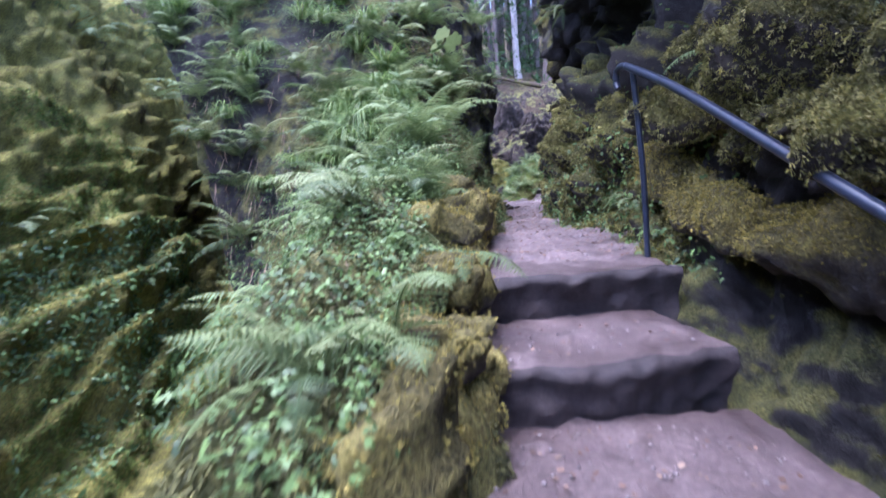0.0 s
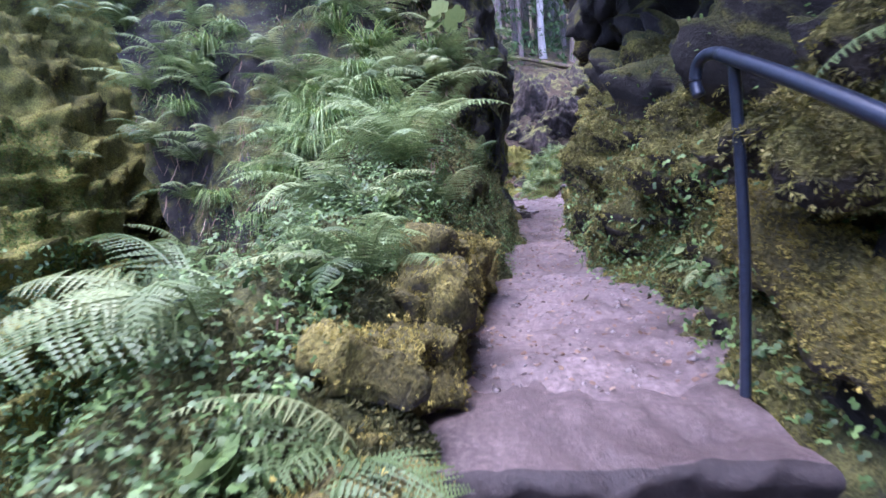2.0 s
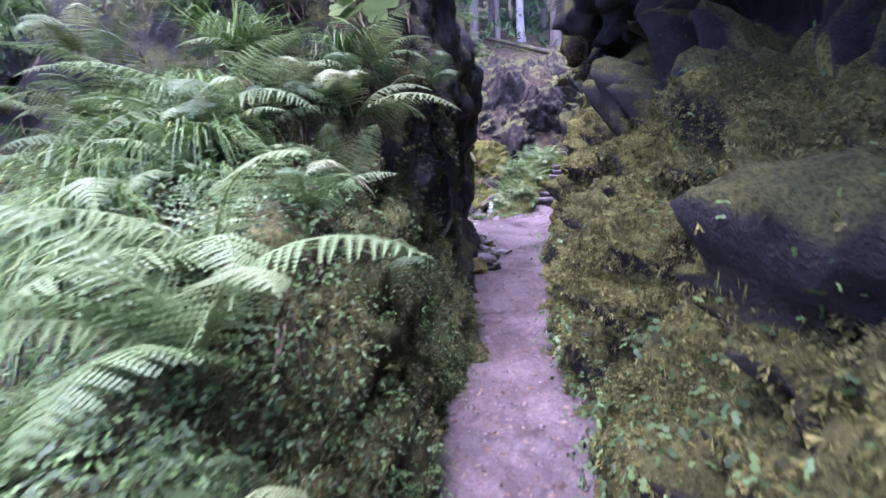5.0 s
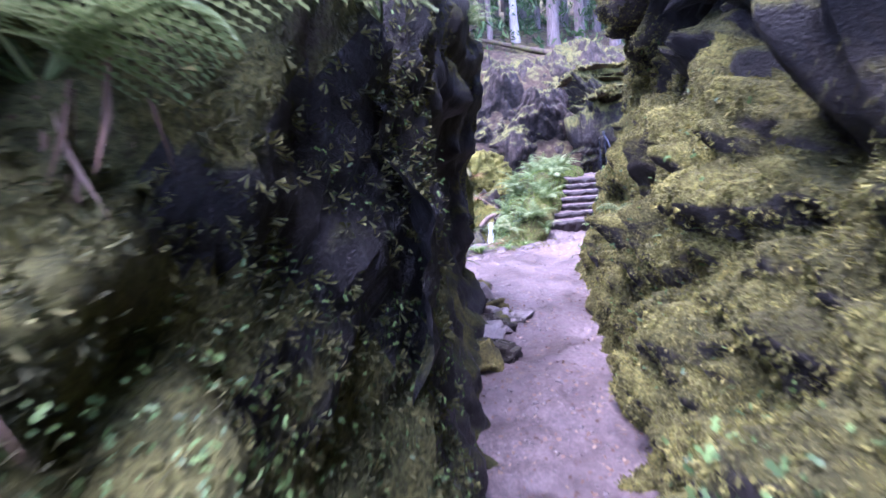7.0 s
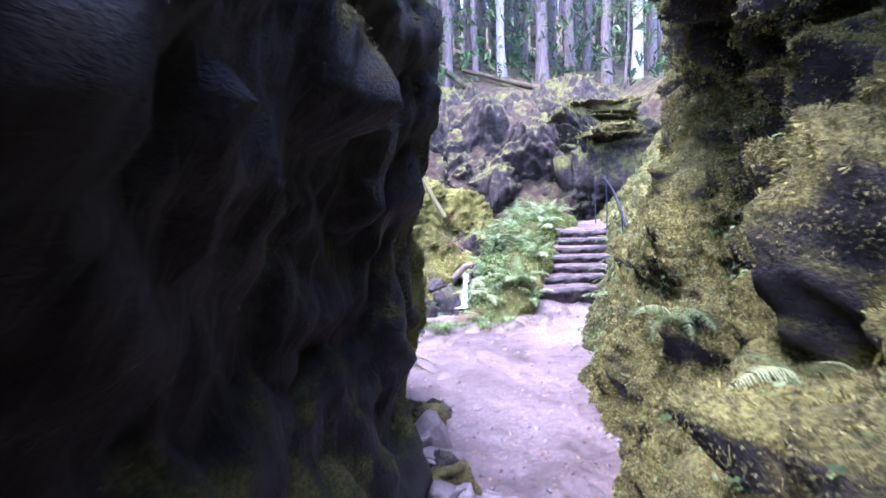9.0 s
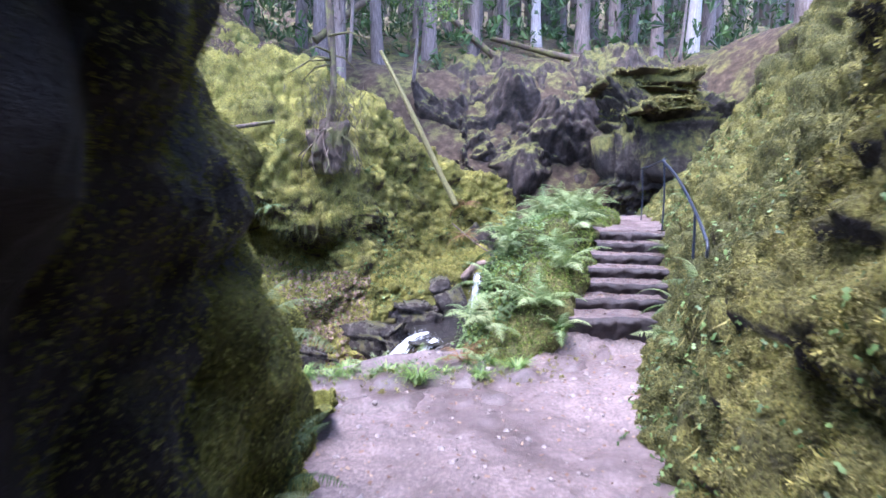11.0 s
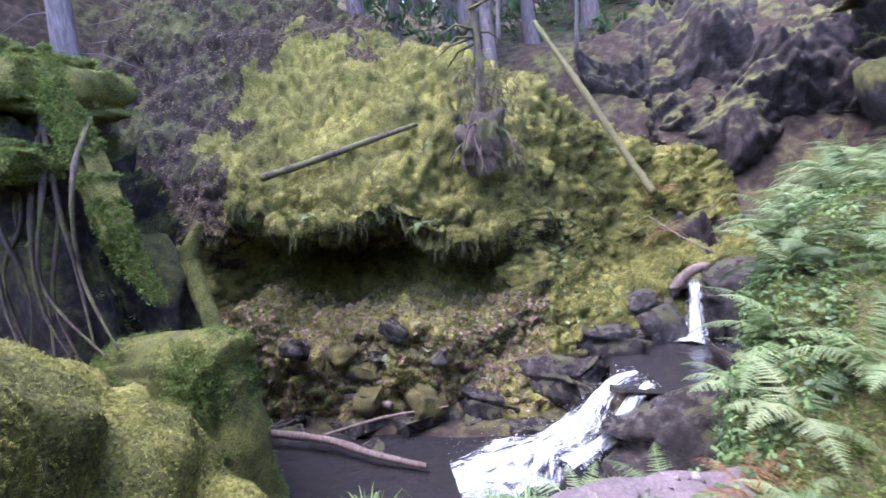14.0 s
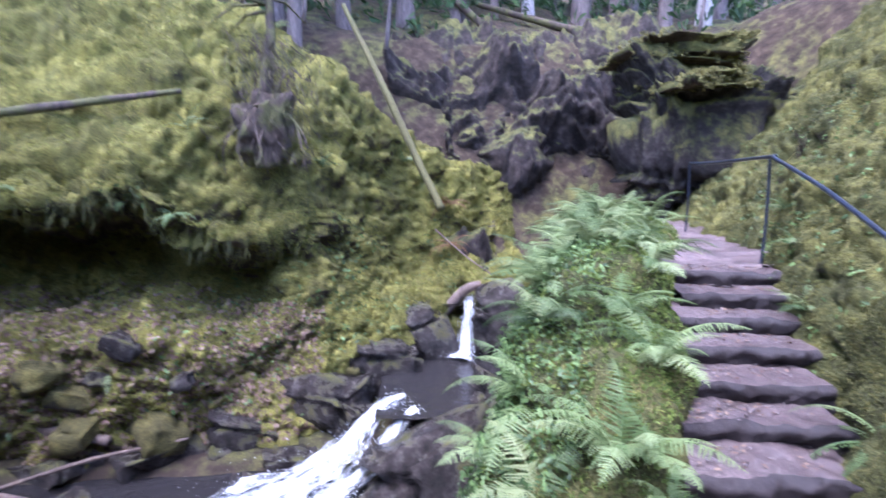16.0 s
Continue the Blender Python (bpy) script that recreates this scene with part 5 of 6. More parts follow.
def tufts(face, count, size, material, u=(0, 1), v=(0, 1), level=-0.1, fall=0.3, label="", seed=3):
    p, n = patchy(face, count, st, u, v, 1.6, level, seed)
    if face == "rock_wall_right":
        low = ~bare_shade_cliff(p) | (st.random(len(p)) < 0.02)
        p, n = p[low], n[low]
    if face == "far_bank":
        bare = on_scree(p) & (st.random(len(p)) < 0.5)
        p, n = p[~bare], n[~bare]
    scatter("moss", TUFT_V, TUFT_F, p, n, st.uniform(*size, len(p)), material, st, 0.45, (fall, (0, 0, -0.6)), label or "thick cushion moss on rock", "moss")


tufts("rock_wall_right", 70000, (0.008, 0.022), m_tuft, (0.84, 1), (0.05, 0.8), -0.5, 0.35, "thick moss where the cliff ends")
tufts("rock_wall_right", 110000, (0.012, 0.036), m_tuft_wall, (0.22, 1), (0.08, 0.7), -0.08, 0.35, "thick golden moss hanging on the cliff")
tufts("rock_wall_far_left", 80000, (0.012, 0.034), m_tuft_green, (0.3, 0.66), (0.1, 0.6), -0.25, 0.2, "bright green moss on the lower rock ledges", 29)
tufts("rock_wall_right", 80000, (0.012, 0.034), m_tuft, (0.2, 0.62), (0.16, 0.5), -0.2, 0.4, "golden moss hanging from the ledge", 17)
# extra tufts whose brighter colour stands in for light on this edge
tufts("rock_wall_right", 110000, (0.006, 0.016), m_tuft, (0.58, 0.9), (0.08, 0.6), -0.15, 0.4, "golden moss on the cliff edge, coloured brighter for the light there", 19)
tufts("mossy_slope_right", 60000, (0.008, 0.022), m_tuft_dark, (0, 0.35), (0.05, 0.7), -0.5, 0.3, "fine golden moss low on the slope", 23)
tufts("mossy_slope_right", 90000, (0.01, 0.028), m_tuft_slope, (0, 1), (0.05, 0.85), -0.2, 0.3, "thick golden moss on the slope")
tufts("far_bank", 100000, (0.014, 0.036), m_tuft_bright, (0.3, 1), (0.05, 0.95), -0.2, 0.1, "bright green cushion moss on the bank", 13)
tufts("far_bank", 70000, (0.016, 0.04), m_tuft, (0.1, 1), (0.05, 0.95), -0.05, 0.1, "bright cushion moss on the bank")
tufts("fern_bank", 46000, (0.018, 0.045), m_tuft_dark, (0.2, 1), (0.05, 1.0), -0.2, 0.2)
tufts("rock_wall_far_left", 45000, (0.015, 0.04), m_tuft_gold, (0.25, 0.95), (0.1, 0.9), 0.0, 0.2, "dark green moss on rock ledges")
tufts("rock_wall_left", 14000, (0.012, 0.03), m_tuft_dark, (0, 0.52), (0.3, 1), 0.2, 0.3)
tufts("rock_wall_left", 130000, (0.005, 0.012), m_tuft_bright, (0.54, 1.0), (0.1, 0.95), -0.3, 0.3, "bright moss on the end of the dark wall")
tufts("stair_bank", 30000, (0.015, 0.04), m_tuft_green, (0, 1), (0.05, 0.9), -0.3, 0.1)
tufts("stream_edge", 1800, (0.02, 0.05), m_tuft, (0, 1), (0.2, 0.8), -0.2, 0.0)


def boulder_tufts(names, per, size, material):
    for ob in [o for o in scene.objects if o.name.split(".")[0] in names]:
        me = ob.data
        c, nn = np.empty(len(me.vertices) * 3), np.empty(len(me.vertices) * 3)
        me.vertices.foreach_get("co", c)
        me.vertices.foreach_get("normal", nn)
        M = np.array(ob.matrix_basis)
        c = c.reshape(-1, 3) @ M[:3, :3].T + M[:3, 3]
        nn = nn.reshape(-1, 3) @ M[:3, :3].T
        i = st.integers(0, len(c), per)
        i = i[nn[i, 2] > -0.25]
        p = c[i] + st.normal(0, 0.03, (len(i), 3)) * (1 - np.abs(nn[i]))
        scatter("moss", TUFT_V, TUFT_F, p, nn[i], st.uniform(*size, len(i)), material, st, 0.5, None, "moss cushion grown over a stone", "moss")


boulder_tufts(("edging_stone",), 1400, (0.007, 0.02), m_tuft_gold)
boulder_tufts(("moss_ledge",), 22000, (0.008, 0.024), m_tuft_gold)
boulder_tufts(("mossy_block", "moss_mound", "moss_ridge"), 24000, (0.012, 0.034), m_tuft_green)
boulder_tufts(("ledge_slab", "mossy_rock"), 2600, (0.04, 0.1), m_tuft)

p, n = patchy("rock_wall_right", 42000, st, (0.25, 1), (0.08, 0.75), 1.2, -0.15, 8)
p, n = p[~bare_shade_cliff(p)], n[~bare_shade_cliff(p)]
scatter("hanging_moss", STRAND_V, STRAND_F, p, n, st.uniform(0.02, 0.06, len(p)), m_tuft_wall, st, 0.35, (0.7, (0, 0, -1.0)), "strands of moss hanging from the cliff", "moss")
p, n = patchy("mossy_slope_right", 9000, st, (0, 1), (0.2, 0.85), 1.2, -0.1, 8)
scatter("hanging_moss", STRAND_V, STRAND_F, p, n, st.uniform(0.05, 0.16, len(p)), m_tuft, st, 0.35, (0.7, (0, 0, -1.0)), "strands of moss hanging from the slope", "moss")
p, n = patchy("far_bank", 2500, st, (0.2, 0.75), (0.52, 0.66), 1.2, -0.4, 8)
scatter("hanging_moss", STRAND_V, STRAND_F, p, n, st.uniform(0.08, 0.28, len(p)), m_tuft_dark, st, 0.3, (0.8, (0, 0, -1.0)), "moss and roots hanging over the hollow", "moss")


def herbs(face, count, size, u, v, level, label, seed=6, lift=0.05):
    p, n = patchy(face, count, st, u, v, 1.1, level, seed)
    if face == "fern_bank":
        keep = (p[:, 1] > 4.2) | (p[:, 0] > -0.42 * p[:, 1] - 0.12)
        p, n = p[keep], n[keep]
    if face == "rock_wall_left" and size[1] > 0.02:
        p, n = p[p[:, 0] < 0.3], n[p[:, 0] < 0.3]
    p = p + n * st.uniform(0.0, lift * 2, (len(p), 1))
    scatter("small_leaves", LEAF_V, LEAF_F, p, n, st.uniform(*size, len(p)), m_herb, st, 0.55, (0.35, (0, -0.2, 1.0)), label, "herbs")


herbs("fern_bank", 15000, (0.013, 0.034), (0.3, 0.75), (0.5, 0.85), -0.35, "broad green herb leaves on the bank", lift=0.1)
herbs("fern_bank", 8000, (0.01, 0.024), (0.7, 0.92), (0.08, 0.55), -0.2, "small round leaves creeping over moss", 7)
herbs("fern_bank", 14000, (0.014, 0.036), (0.68, 0.92), (0.55, 1.0), -0.5, "green leaves among the ferns", 9, 0.08)
p, n = pick("fern_bank", 6500, st, (0.5, 0.86), (0.5, 1.0))
scatter("small_leaves", LEAF_V, LEAF_F, p + n * 0.03, n, st.uniform(0.015, 0.04, len(p)), m_herb, st, 0.55, (0.35, (0, -0.2, 1.0)), "green leaves over the shaded side of the bank", "herbs")
p, n = pick("fern_bank", 5000, st, (0.5, 1.0), (0.5, 1.0))
scatter("dry_grass", STRAND_V, STRAND_F, p, n, st.uniform(0.1, 0.32, len(p)), m_litter, st, 0.35, (0.8, (0.1, -0.2, -1.0)), "dry brown grass hanging down the bank", "grass")
herbs("rock_wall_right", 3200, (0.018, 0.045), (0.42, 0.7), (0.08, 0.3), -0.05, "small green plants at the foot of the cliff", 6, 0.06)
herbs("rock_wall_right", 3500, (0.015, 0.035), (0.42, 1), (0.15, 0.6), 0.1, "tiny leaves creeping over moss", 4, 0.02)
herbs("rock_wall_left", 6000, (0.014, 0.032), (0, 0.16), (0.6, 1.0), -0.5, "broad leaves over the top of the bank", 5, 0.08)
herbs("stair_bank", 7000, (0.025, 0.05), (0.15, 0.75), (0.55, 0.95), -0.6, "dense small dark leaves above the stream", 5, 0.06)
herbs("fern_bank", 2500, (0.008, 0.02), (0.85, 1.0), (0.08, 0.42), 0.0, "small leaves in streaks on dark rock", 12, 0.03)
herbs("rock_wall_left", 1200, (0.006, 0.014), (0, 0.4), (0.08, 0.7), 0.05, "small leaves hanging on dark rock", 4, 0.02)
herbs("mossy_slope_right", 3500, (0.02, 0.05), (0, 1), (0.05, 0.5), 0.05, "small leaves among moss", 4, 0.03)
herbs("stair_bank", 9000, (0.02, 0.05), (0.05, 0.95), (0.4, 0.9), -0.3, "small dark leaves under the ferns", 4, 0.05)
herbs("rock_wall_far_left", 9000, (0.03, 0.07), (0.3, 0.65), (0.12, 0.4), -0.1, "green plants on the lower rock ledge", 4, 0.03)
herbs("stream_edge", 7000, (0.016, 0.036), (0, 0.8), (0.3, 0.7), -0.5, "low green plants at the path edge", 4, 0.03)
herbs("far_bank", 3500, (0.03, 0.07), (0.2, 0.9), (0.05, 0.6), 0.15, "small plants on the mossy bank", 4, 0.04)

CHIP_V = [(-0.5, -0.3, 0), (0.5, -0.35, 0.08), (0.6, 0.25, 0.0), (-0.4, 0.35, 0.1)]
p, n = pick("path", 3800, st)
scatter("leaf_litter", CHIP_V, [(0, 1, 2, 3)], p + n * 0.004, n, st.uniform(0.008, 0.03, len(p)), m_litter, st, 0.3, None, "dead leaves and twigs trodden into the path", "litter")
for cy, tz, cx, w, d in [(2.48 - 0.7 * k, 1.08 - 0.25 * k, 0.5, 1.1, 0.6) for k in range(1, 5)] + [(13.82 + 0.265 * k, 1.99 + 0.116 * k, 3.3 + 0.13 * k, 0.75, 0.24) for k in range(7)]:
    p = np.stack([cx + st.uniform(-w / 2, w / 2, 160), cy + 0.06 + d * st.random(160) ** 0.7, np.full(160, tz + 0.012)], 1)
    up = np.tile((0, 0, 1.0), (80, 1))
    scatter("leaf_litter", CHIP_V, [(0, 1, 2, 3)], p[:80], up, st.uniform(0.008, 0.026, 80), m_litter, st, 0.3, None, "dead leaves and twigs lying on a step", "litter")
    scatter("pebbles", PEB_V, PEB_F, p[80:], up, st.uniform(0.004, 0.014, 80), m_pebble, st, 0.2, None, "small stones scattered on a step", "pebbles")
p, n = pick("path", 200, st, (0.7, 0.97))
scatter("pebbles", PEB_V, PEB_F, p - n * 0.01, n, st.uniform(0.015, 0.055, len(p)), m_pebble, st, 0.15, None, "pale flat stones set in the path", "pebbles")
p, n = pick("stream_edge", 90, st, (0.2, 0.85), (0.12, 0.42))
scatter("pebbles", PEB_V, PEB_F, p - n * 0.005, n, st.uniform(0.01, 0.06, len(p)), m_pebble, st, 0.2, None, "pale stones at the trodden edge above the stream", "pebbles")
p, n = pick("path", 1700, st)
scatter("pebbles", PEB_V, PEB_F, p, n, st.uniform(0.004, 0.016, len(p)) * st.choice((1, 1, 1, 1.8), len(p)), m_pebble, st, 0.2, None, "small stones scattered on the path", "pebbles")
p, n = pick("far_bank", 36000, st, (0.05, 0.7), (0.5, 1.0))
p, n = p[on_scree(p)], n[on_scree(p)]
scatter("leaf_litter", CHIP_V, [(0, 1, 2, 3)], p + n * 0.012, n, st.uniform(0.012, 0.032, len(p)), m_litter, st, 0.5, None, "brown needles and leaves on the slope", "litter")
p, n = pick("far_bank", 15000, st, (0.15, 0.75), (0.03, 0.32))
scatter("leaf_litter", CHIP_V, [(0, 1, 2, 3)], p + n * 0.01, n, st.uniform(0.02, 0.06, len(p)), m_litter, st, 0.4, None, "brown leaf litter on the lower bank", "litter")


# ---- fallen wood ----
def log(name, pts, radii, material, label, seed, rough=0.15, sides=14):
    L = curve_through(np.array(pts), 40)
    v, f = tube(L, np.interp(np.linspace(0, 1, 40), np.linspace(0, 1, len(radii)), radii), sides, seed, rough)
    return tagged(mesh_object(name, v, f, material), label, "log" if radii[0] > 0.04 else "branch")


log("fallen_pole", [(2.0, 19.3, 2.95), (1.6, 19.75, 3.75), (1.0, 20.35, 5.0), (0.25, 21.2, 6.5)], [0.065, 0.06, 0.055, 0.045], m_log, "slender mossy fallen trunk leaning on the bank", 3)
log("fallen_log", [(-3.5, 17.28, 3.86), (-2.6, 17.45, 4.02), (-1.1, 17.75, 4.32)], [0.055, 0.05, 0.03], m_root, "mossy fallen log lying on the bank", 4)
log("fallen_twig", [(0.98, 4.05, float(path_z(4.05)) + 0.02), (1.05, 4.16, float(path_z(4.16)) + 0.025), (1.14, 4.25, float(path_z(4.25)) + 0.02)], [0.007, 0.006, 0.003], m_root, "thin dead twig lying on the path", 12, sides=7)
log("fallen_branch", [(-3.2, 16.2, 0.42), (-2.2, 16.15, 0.4), (-1.4, 15.95, 0.36), (-0.75, 15.9, 0.3)], [0.045, 0.05, 0.04, 0.03], m_branch, "bare brown branch in the stream", 5)
log("fallen_branch", [(-2.3, 16.25, 0.4), (-1.6, 16.6, 0.5), (-0.8, 16.9, 0.55)], [0.02, 0.022, 0.012], m_branch, "thin bare branch in the stream", 6)
log("fallen_branch", [(-4.2, 17.0, 0.62), (-3.0, 17.0, 0.7), (-1.6, 16.85, 0.55)], [0.06, 0.07, 0.05], m_branch, "dark wet log along the foot of the bank", 7)
log("fallen_branch", [(2.0, 19.0, 1.35), (2.35, 18.95, 1.75), (2.6, 18.95, 1.85)], [0.08, 0.08, 0.06], m_branch, "broken log wedged above the fall", 8)
log("fallen_branch", [(1.95, 20.2, 2.55), (2.4, 19.6, 2.2), (2.8, 19.2, 1.95)], [0.015, 0.013, 0.008], m_branch, "thin dead twig over the fall", 9)
log("mossy_root", [(-2.95, 15.45, 3.25), (-3.12, 15.4, 2.85), (-2.85, 15.3, 2.2), (-2.55, 15.2, 1.7), (-2.1, 15.0, 1.15)], [0.04, 0.11, 0.1, 0.1, 0.05], m_block, "thick mossy root running down beside the squared boulders", 14)
for k, (a, b) in enumerate((((3.5, 27, 8.1), (1.0, 28, 10.5)), ((6.5, 27, 8.0), (3.5, 28.5, 9.2)), ((-2, 24, 7.6), (0.2, 25, 9.8)))):
    log("fallen_pole", [a, tuple((np.array(a) + b) / 2), b], [0.12, 0.1, 0.08], m_root, "dead trunk leaning among the trees", 20 + k)


def dead_stump():
    s = tagged(new("dead_tree"), "dead mossy tree with a root mat on the bank", "tree")
    s.location = (-0.3, 18.3, 4.0)
    v, f = tube(curve_through(np.array([(0, 0, -0.3), (0, 0, 0.5), (0.05, 0.05, 1.3), (-0.05, 0.1, 3.2), (0, 0.2, 6)]), 30), np.interp(np.linspace(0, 1, 30), [0, 0.1, 1], [0.2, 0.075, 0.045]), 14, 4, 0.2)
    mesh_object("trunk", v, f, m_root, parent=s)
    rng = np.random.default_rng(9)
    mat_ob = rock_mesh(61, (0.36, 0.3, 0.42), m_root, "root_mat", 4, 0.5, 0.8)
    mat_ob.parent = s
    for k in range(11):
        a = k * 0.6 + rng.normal(0, 0.2)
        d = np.array([math.cos(a), math.sin(a) - 0.25, 0])
        v, f = tube(curve_through(np.array([(0, 0, 0.15), d * 0.3 + (0, 0, 0.05), d * 0.55 + (0, 0, -0.25), d * 0.5 + (0, 0, -0.6)]) + rng.normal(0, 0.06, (4, 3)), 12), np.linspace(0.018, 0.004, 12), 7, k, 0.2)
        mesh_object("root", v, f, m_root, parent=s)
    for k in range(7):
        z = rng.uniform(0.6, 3.0)
        a = rng.uniform(0, 6.28)
        d = np.array([math.cos(a), math.sin(a), -0.1]) * rng.uniform(0.4, 0.9)
        v, f = tube([(0, 0, z), tuple(d * 0.5 + (0, 0, z + 0.05)), tuple(d + (0, 0, z - 0.1))], [0.025, 0.015, 0.006], 6)
        mesh_object("branch", v, f, m_log, parent=s)

    rng = np.random.default_rng(10)
    pts = np.stack([rng.normal(0.1, 0.26, 1500), rng.normal(-0.05, 0.24, 1500), rng.uniform(-0.4, 1.1, 1500)], 1)
    hang = scatter("twig_mat", STRAND_V, STRAND_F, pts, np.tile((0.25, 0, -1.0), (1500, 1)), rng.uniform(0.08, 0.28, 1500), m_root, rng, 0.45)
    hang.parent = s


dead_stump()


def hanging_roots():
    s = tagged(new("hanging_roots"), "pale brown bunch of roots hanging down dark rock", "roots")
    q, n = nearest("rock_wall_left", (0.62, 7.0, 3.2))
    s.location = tuple(q + n * 0.03)
    rng = np.random.default_rng(15)
    for k in range(13):
        x, y = rng.normal(0, 0.012), rng.normal(0, 0.035)
        v, f = tube(curve_through(np.array([(x, y, 0.12), (x + 0.02, y * 1.2, -0.1), (x + 0.03, y * 0.8, -0.35), (x + 0.02, y, -0.6 + rng.normal(0, 0.1))]) + rng.normal(0, 0.008, (4, 3)), 16), np.linspace(0.012, 0.004, 16), 6, k, 0.3)
        mesh_object("root", v, f, m_branch, parent=s)


hanging_roots()


def root_fan():
    s = tagged(new("tree_roots"), "pale mossy roots running down a dark rock", "roots")
    s.location = (-3.4, 14.35, 3.3)
    rng = np.random.default_rng(14)
    for k in range(9):
        x = -1.1 + k * 0.2 + rng.normal(0, 0.05)
        v, f = tube(curve_through(np.array([(x * 0.7 - 0.2, 0.15, 1.1), (x * 0.85, -0.1, 0.3), (x, -0.15, -0.5), (x * 1.1 + 0.2, -0.2, -1.2)]) + rng.normal(0, 0.11, (4, 3)) * (1.6, 0.5, 1), 20), np.linspace(0.035, 0.008, 20), 8, k, 0.25)
        mesh_object("root", v, f, m_root, parent=s)


root_fan()


# ---- trees ----
def crown_mesh(seed, height, base, spread):
    """Conifer boughs: drooping sprays of needles, thinning to the top, with gaps."""
    rng = np.random.default_rng(seed)
    V, F = [], []
    for k in range(110):
        c = rng.random() ** 0.8
        z = base + (height - base) * c
        a, L = rng.uniform(0, 6.28), spread * (1.05 - c) * rng.uniform(0.6, 1.1)
        d, s = np.array([math.cos(a), math.sin(a), 0]), np.array([-math.sin(a), math.cos(a), 0])
        for q in range(9):
            t = 0.25 + 0.75 * q / 8
            o = d * L * t + np.array([0, 0, z - 0.35 * L * t * t])
            for g in (-1, 1):
                w = 0.28 * L * (1.1 - t) + 0.12
                b = len(V)
                e = o + s * g * w + d * 0.3 * w + np.array([0, 0, -0.25 * w + rng.normal(0, 0.05)])
                V += [o.tolist(), (o + d * 0.13).tolist(), (e + d * 0.1).tolist(), e.tolist()]
                F.append((b, b + 1, b + 2, b + 3))
    me = bpy.data.meshes.new("crown")
    me.from_pydata(V, [], F)
    me.materials.append(m_needles)
    me.update()
    return me


def trunk_mesh(seed, height, radius, material):
    rng = np.random.default_rng(seed)
    n = 26
    z = np.linspace(-0.8, height, n)
    x = np.cumsum(rng.normal(0, 0.02, n))
    y = np.cumsum(rng.normal(0, 0.02, n))
    r = radius * (1 - 0.75 * np.clip(z / height, 0, 1)) * (1 + 0.5 * np.exp(-np.clip(z + 0.3, 0, None) * 2.2))
    v, f = tube(np.stack([x, y, z], 1), r, 12, seed, 0.1)
    me = bpy.data.meshes.new("trunk")
    me.from_pydata(v.tolist(), [], f)
    me.materials.append(material)
    me.polygons.foreach_set("use_smooth", np.ones(len(me.polygons), bool))
    me.update()
    return me


def twig_mesh(seed, height):
    rng = np.random.default_rng(seed)
    pcs = []
    for k in range(34):
        z, a = rng.uniform(2.5, height * 0.6), rng.uniform(0, 6.28)
        d = np.array([math.cos(a), math.sin(a), 0.0]) * rng.uniform(0.4, 1.3)
        pcs.append(tube([(0, 0, z), tuple(d * 0.5 + (0, 0, z + 0.02)), tuple(d + (0, 0, z - 0.2))], [0.018, 0.012, 0.004], 4))
    v, f = join(pcs)
    me = bpy.data.meshes.new("dead_branches")
    me.from_pydata(v.tolist(), [], f)
    me.materials.append(m_bark)
    me.update()
    return me


TRUNKS = [trunk_mesh(k, 24, 0.15 + 0.035 * k, m_bark) for k in range(4)] + [trunk_mesh(9, 24, 0.2, m_bark_pale)]
CROWNS = [crown_mesh(k, 25, 10.5 - k, 2.6) for k in range(3)]
TWIGS = [twig_mesh(k, 24) for k in range(3)]
tree_rng = np.random.default_rng(33)


def conifer(x, y, kind, label="tall conifer with a bare trunk and dead lower branches", scale=1.0):
    t = tagged(new("conifer"), label, "tree", "conifers on the slopes")
    t.matrix_basis = pose(x, y, ground_z(x, y) - 0.1, tree_rng.normal(0, 1.2), tree_rng.normal(0, 1.2), tree_rng.uniform(0, 360)) @ Matrix.Scale(scale, 4)
    for nm, me in (("trunk", TRUNKS[kind]), ("crown", CROWNS[int(tree_rng.integers(0, 3))]), ("dead_branches", TWIGS[int(tree_rng.integers(0, 3))])):
        ob = new(nm, me)
        ob.parent = t
        if nm != "trunk":
            tagged(ob, kind="stuff")


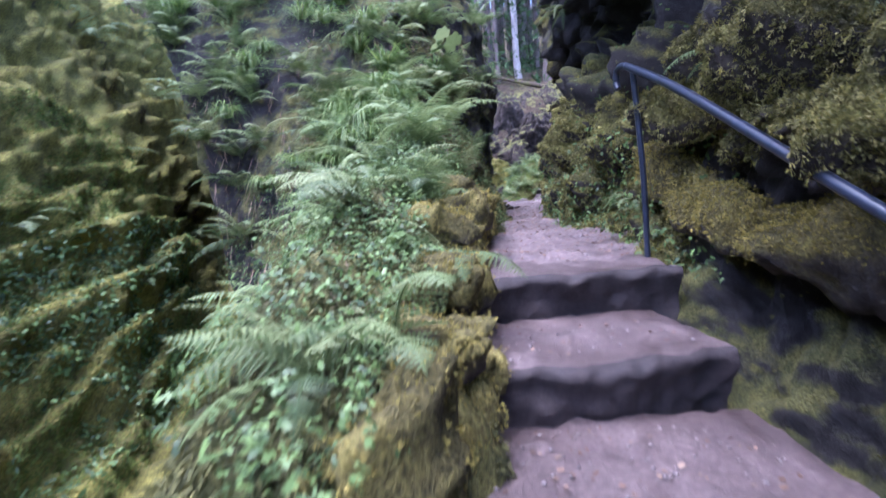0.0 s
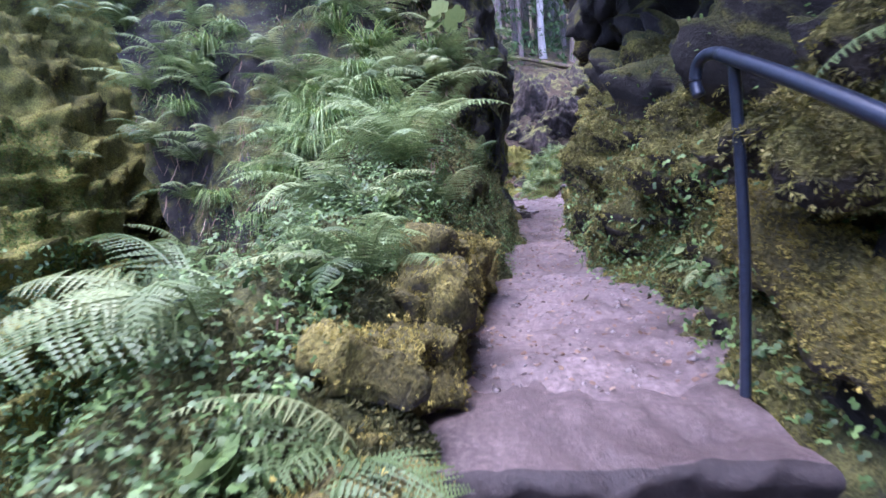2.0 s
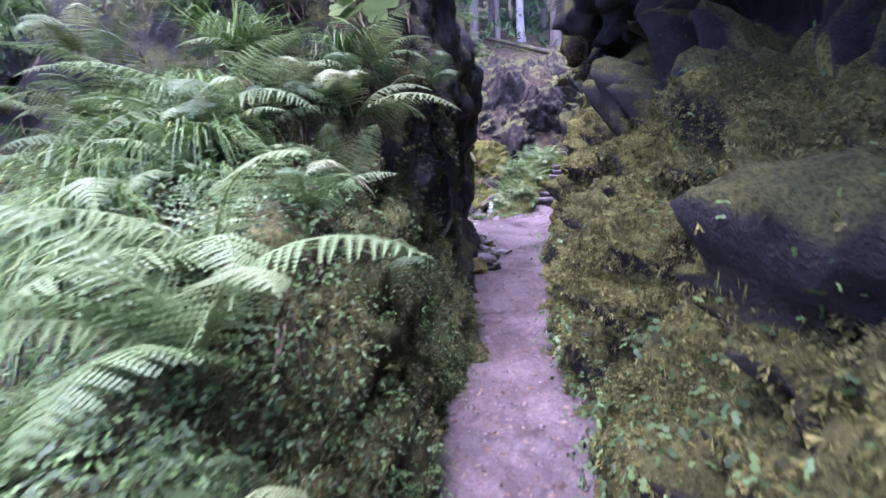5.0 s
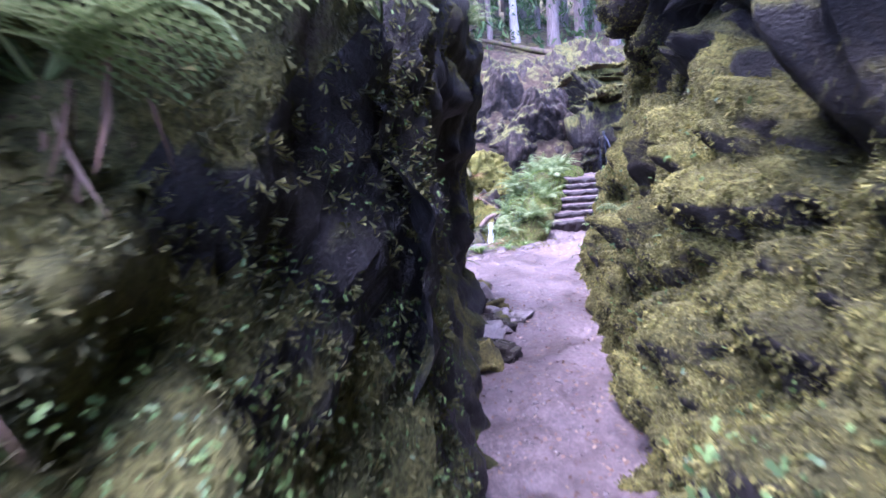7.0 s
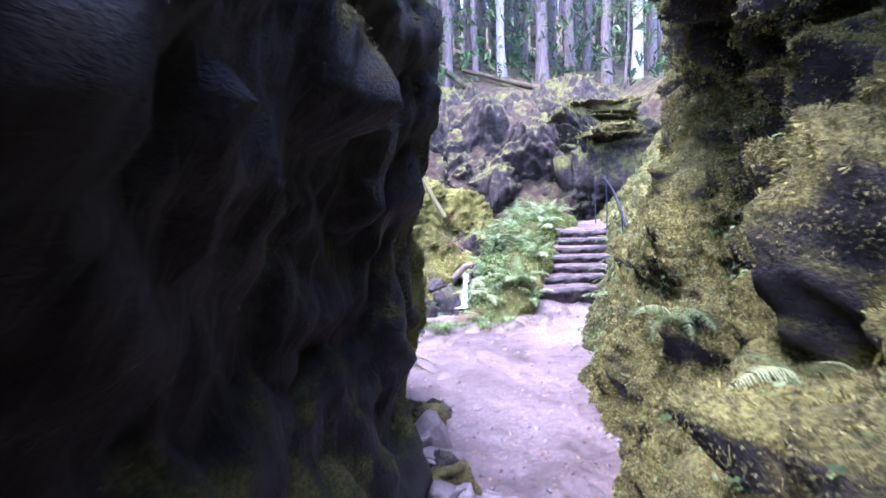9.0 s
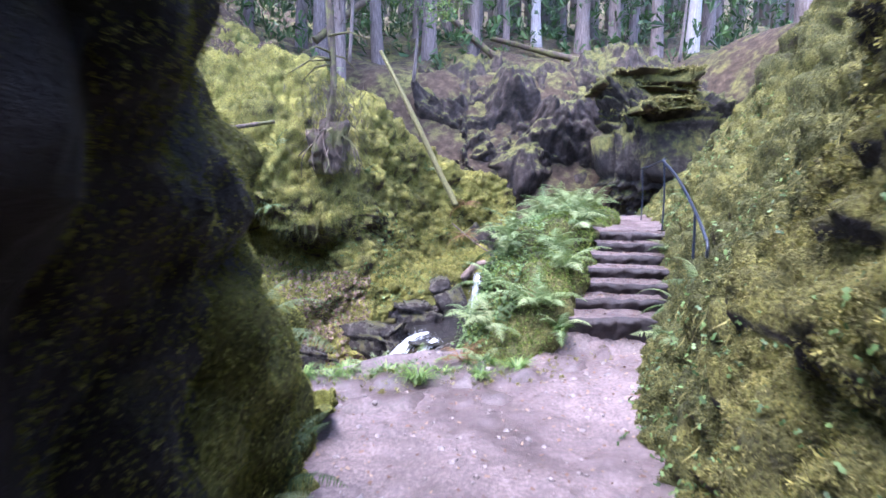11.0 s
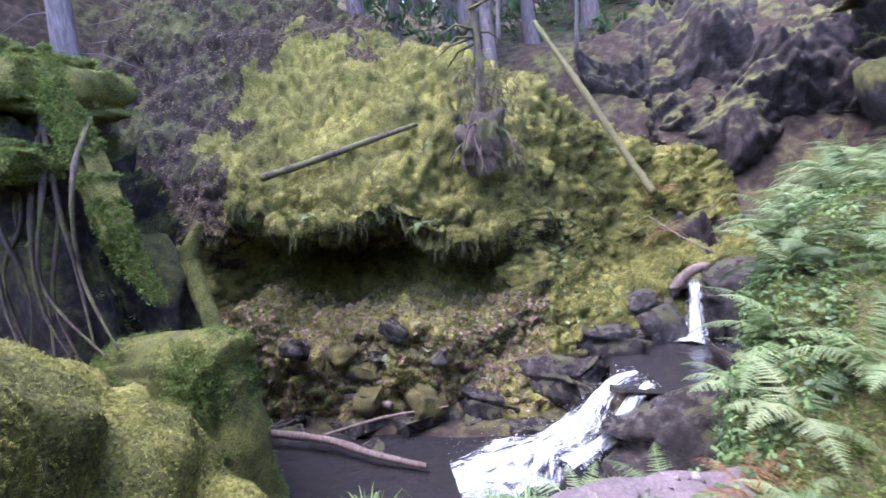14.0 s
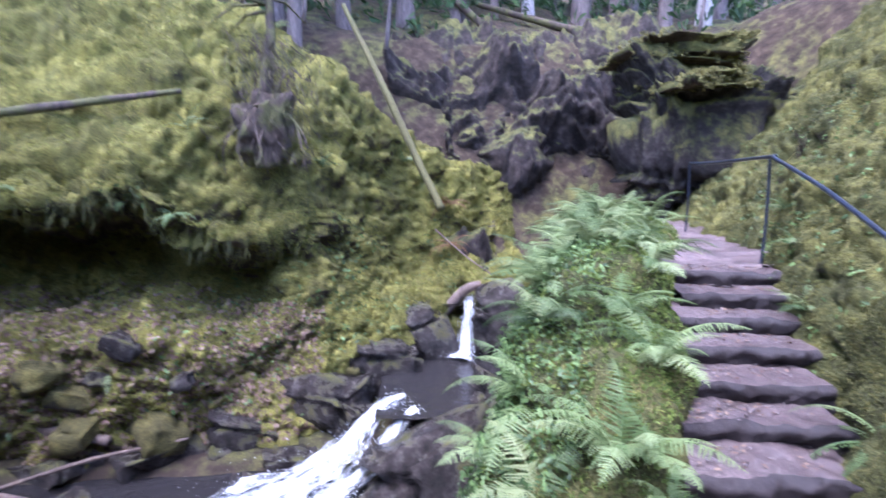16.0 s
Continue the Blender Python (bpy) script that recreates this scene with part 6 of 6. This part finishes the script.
conifer(5.4, 29.3, 4, "pale grey straight trunk on the slope above")
for x, y, k in ((6.9, 28.3, 3), (8.3, 28.8, 2), (4.1, 28.6, 0), (9.6, 28.0, 2), (11.0, 28.2, 4), (2.8, 27.5, 1), (7.6, 31, 1), (3.2, 31.5, 2), (1.2, 27.3, 3), (-0.5, 26.5, 2), (-2.2, 25.5, 3), (12.5, 30, 2), (10.2, 32, 1), (6.0, 33.5, 0), (4.6, 35, 2),
                (0.6, 31, 1), (-3.5, 28, 2), (-5.2, 24.5, 3), (-6.5, 22, 2), (-4.2, 22.3, 1), (-1.2, 23.5, 1), (13.5, 26, 3), (12.0, 23.5, 3), (10.5, 21.5, 2), (-8, 20, 3), (-7.5, 17.5, 2), (-9, 15, 3), (-8.3, 12.5, 2), (-9.6, 9.5, 3), (-9.4, 6.2, 1),
                (-10.5, 3, 2), (8.0, 36, 1), (2.0, 36, 2), (5.5, 38, 0), (9.5, 37, 2), (-1.5, 34, 2), (11.5, 35, 1), (14.5, 33, 2), (7.0, 40, 1), (3.5, 41, 2), (0.5, 39, 1), (10.5, 41, 2), (7.5, 12, 2), (8.0, 6.5, 3), (7.2, 2.0, 2), (-6.3, 26.5, 2), (-9.5, 24, 1), (-7.8, 21.5, 2), (-6.8, 23.5, 3), (-10.2, 20.8, 3), (-10.5, 22.5, 1), (-5.2, 27.5, 1), (-8.8, 26.5, 2), (-11.5, 25.5, 2), (-2.8, 31, 1), (-12, 18, 2), (-12, 11, 2), (15, 20, 2)):
    conifer(x, y, k, scale=tree_rng.uniform(0.9, 1.15))
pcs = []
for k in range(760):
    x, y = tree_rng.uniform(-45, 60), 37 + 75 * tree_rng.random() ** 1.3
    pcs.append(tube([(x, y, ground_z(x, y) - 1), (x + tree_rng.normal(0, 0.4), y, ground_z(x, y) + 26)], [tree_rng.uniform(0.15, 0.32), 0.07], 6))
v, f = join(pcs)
tagged(mesh_object("far_woods", v, f, m_bark_haze), "distant bare conifer trunks crowding the hillside", "woods", kind="stuff")
p = np.stack([tree_rng.uniform(-14, 18, 9000), tree_rng.uniform(25, 42, 9000), np.zeros(9000)], 1)
p = p[fbm(p, 0.5, 2, 44) > 0.0]
p[:, 2] = [ground_z(a, b) + c for (a, b, _), c in zip(p, 5 * tree_rng.random(len(p)) ** 1.6)]
scatter("undergrowth", TUFT_V, TUFT_F, p, np.tile((0, 0, 1.0), (len(p), 1)), tree_rng.uniform(0.15, 0.5, len(p)), m_needles, tree_rng, 0.6, None, "dark undergrowth between the trunks", "woods")
p = np.stack([tree_rng.uniform(-50, 62, 9000), tree_rng.uniform(40, 110, 9000), np.zeros(9000)], 1)
p[:, 2] = [ground_z(a, b) + c for (a, b, _), c in zip(p, 30 * tree_rng.random(9000) ** 0.6)]
scatter("far_foliage", TUFT_V, TUFT_F, p, np.tile((0, 0, 1.0), (9000, 1)), tree_rng.uniform(0.4, 1.2, 9000), m_needles, tree_rng, 0.6, None, "distant conifer foliage", "woods")


# ---- bright saplings over the stream ----
def sapling(place, height, seed, label):
    rng = np.random.default_rng(seed)
    t = tagged(new("sapling"), label, "tree")
    t.location = place
    trunk = curve_through(np.array([(0, 0, -0.3), (0.1, -0.1, height * 0.4), (0.0, -0.4, height * 0.8), (0.2, -0.8, height)]), 16)
    v, f = tube(trunk, np.linspace(0.05, 0.015, 16), 8, seed, 0.1)
    mesh_object("trunk", v, f, m_bark, parent=t)
    P = []
    for k in range(7):
        o = trunk[6 + k]
        a = rng.uniform(0, 6.28)
        d = np.array([math.cos(a), math.sin(a), 0.15]) * rng.uniform(0.6, 1.4)
        v, f = tube([tuple(o), tuple(o + d * 0.5 + (0, 0, 0.1)), tuple(o + d)], [0.018, 0.012, 0.004], 5)
        mesh_object("limb", v, f, m_bark, parent=t)
        c = rng.uniform(0.2, 1.1, 130)[:, None]
        P.append(o + d * c + rng.normal(0, 0.16, (130, 3)))
    P = np.concatenate(P)
    ob = scatter("crown", LEAF_V, LEAF_F, P, np.tile((0, 0, 1.0), (len(P), 1)), rng.uniform(0.05, 0.1, len(P)), m_grass, rng, 0.6)
    del ob["kind"]
    ob.parent = t
    return t


sapling((-0.6, 21.8, 6.7), 3.0, 3, "young broadleaf sapling with bright green leaves")
sapling((0.9, 23.2, 6.6), 2.6, 4, "young broadleaf sapling with bright green leaves")
sapling((8.8, 24.5, 7.6), 4.0, 5, "young broadleaf sapling with bright green leaves")
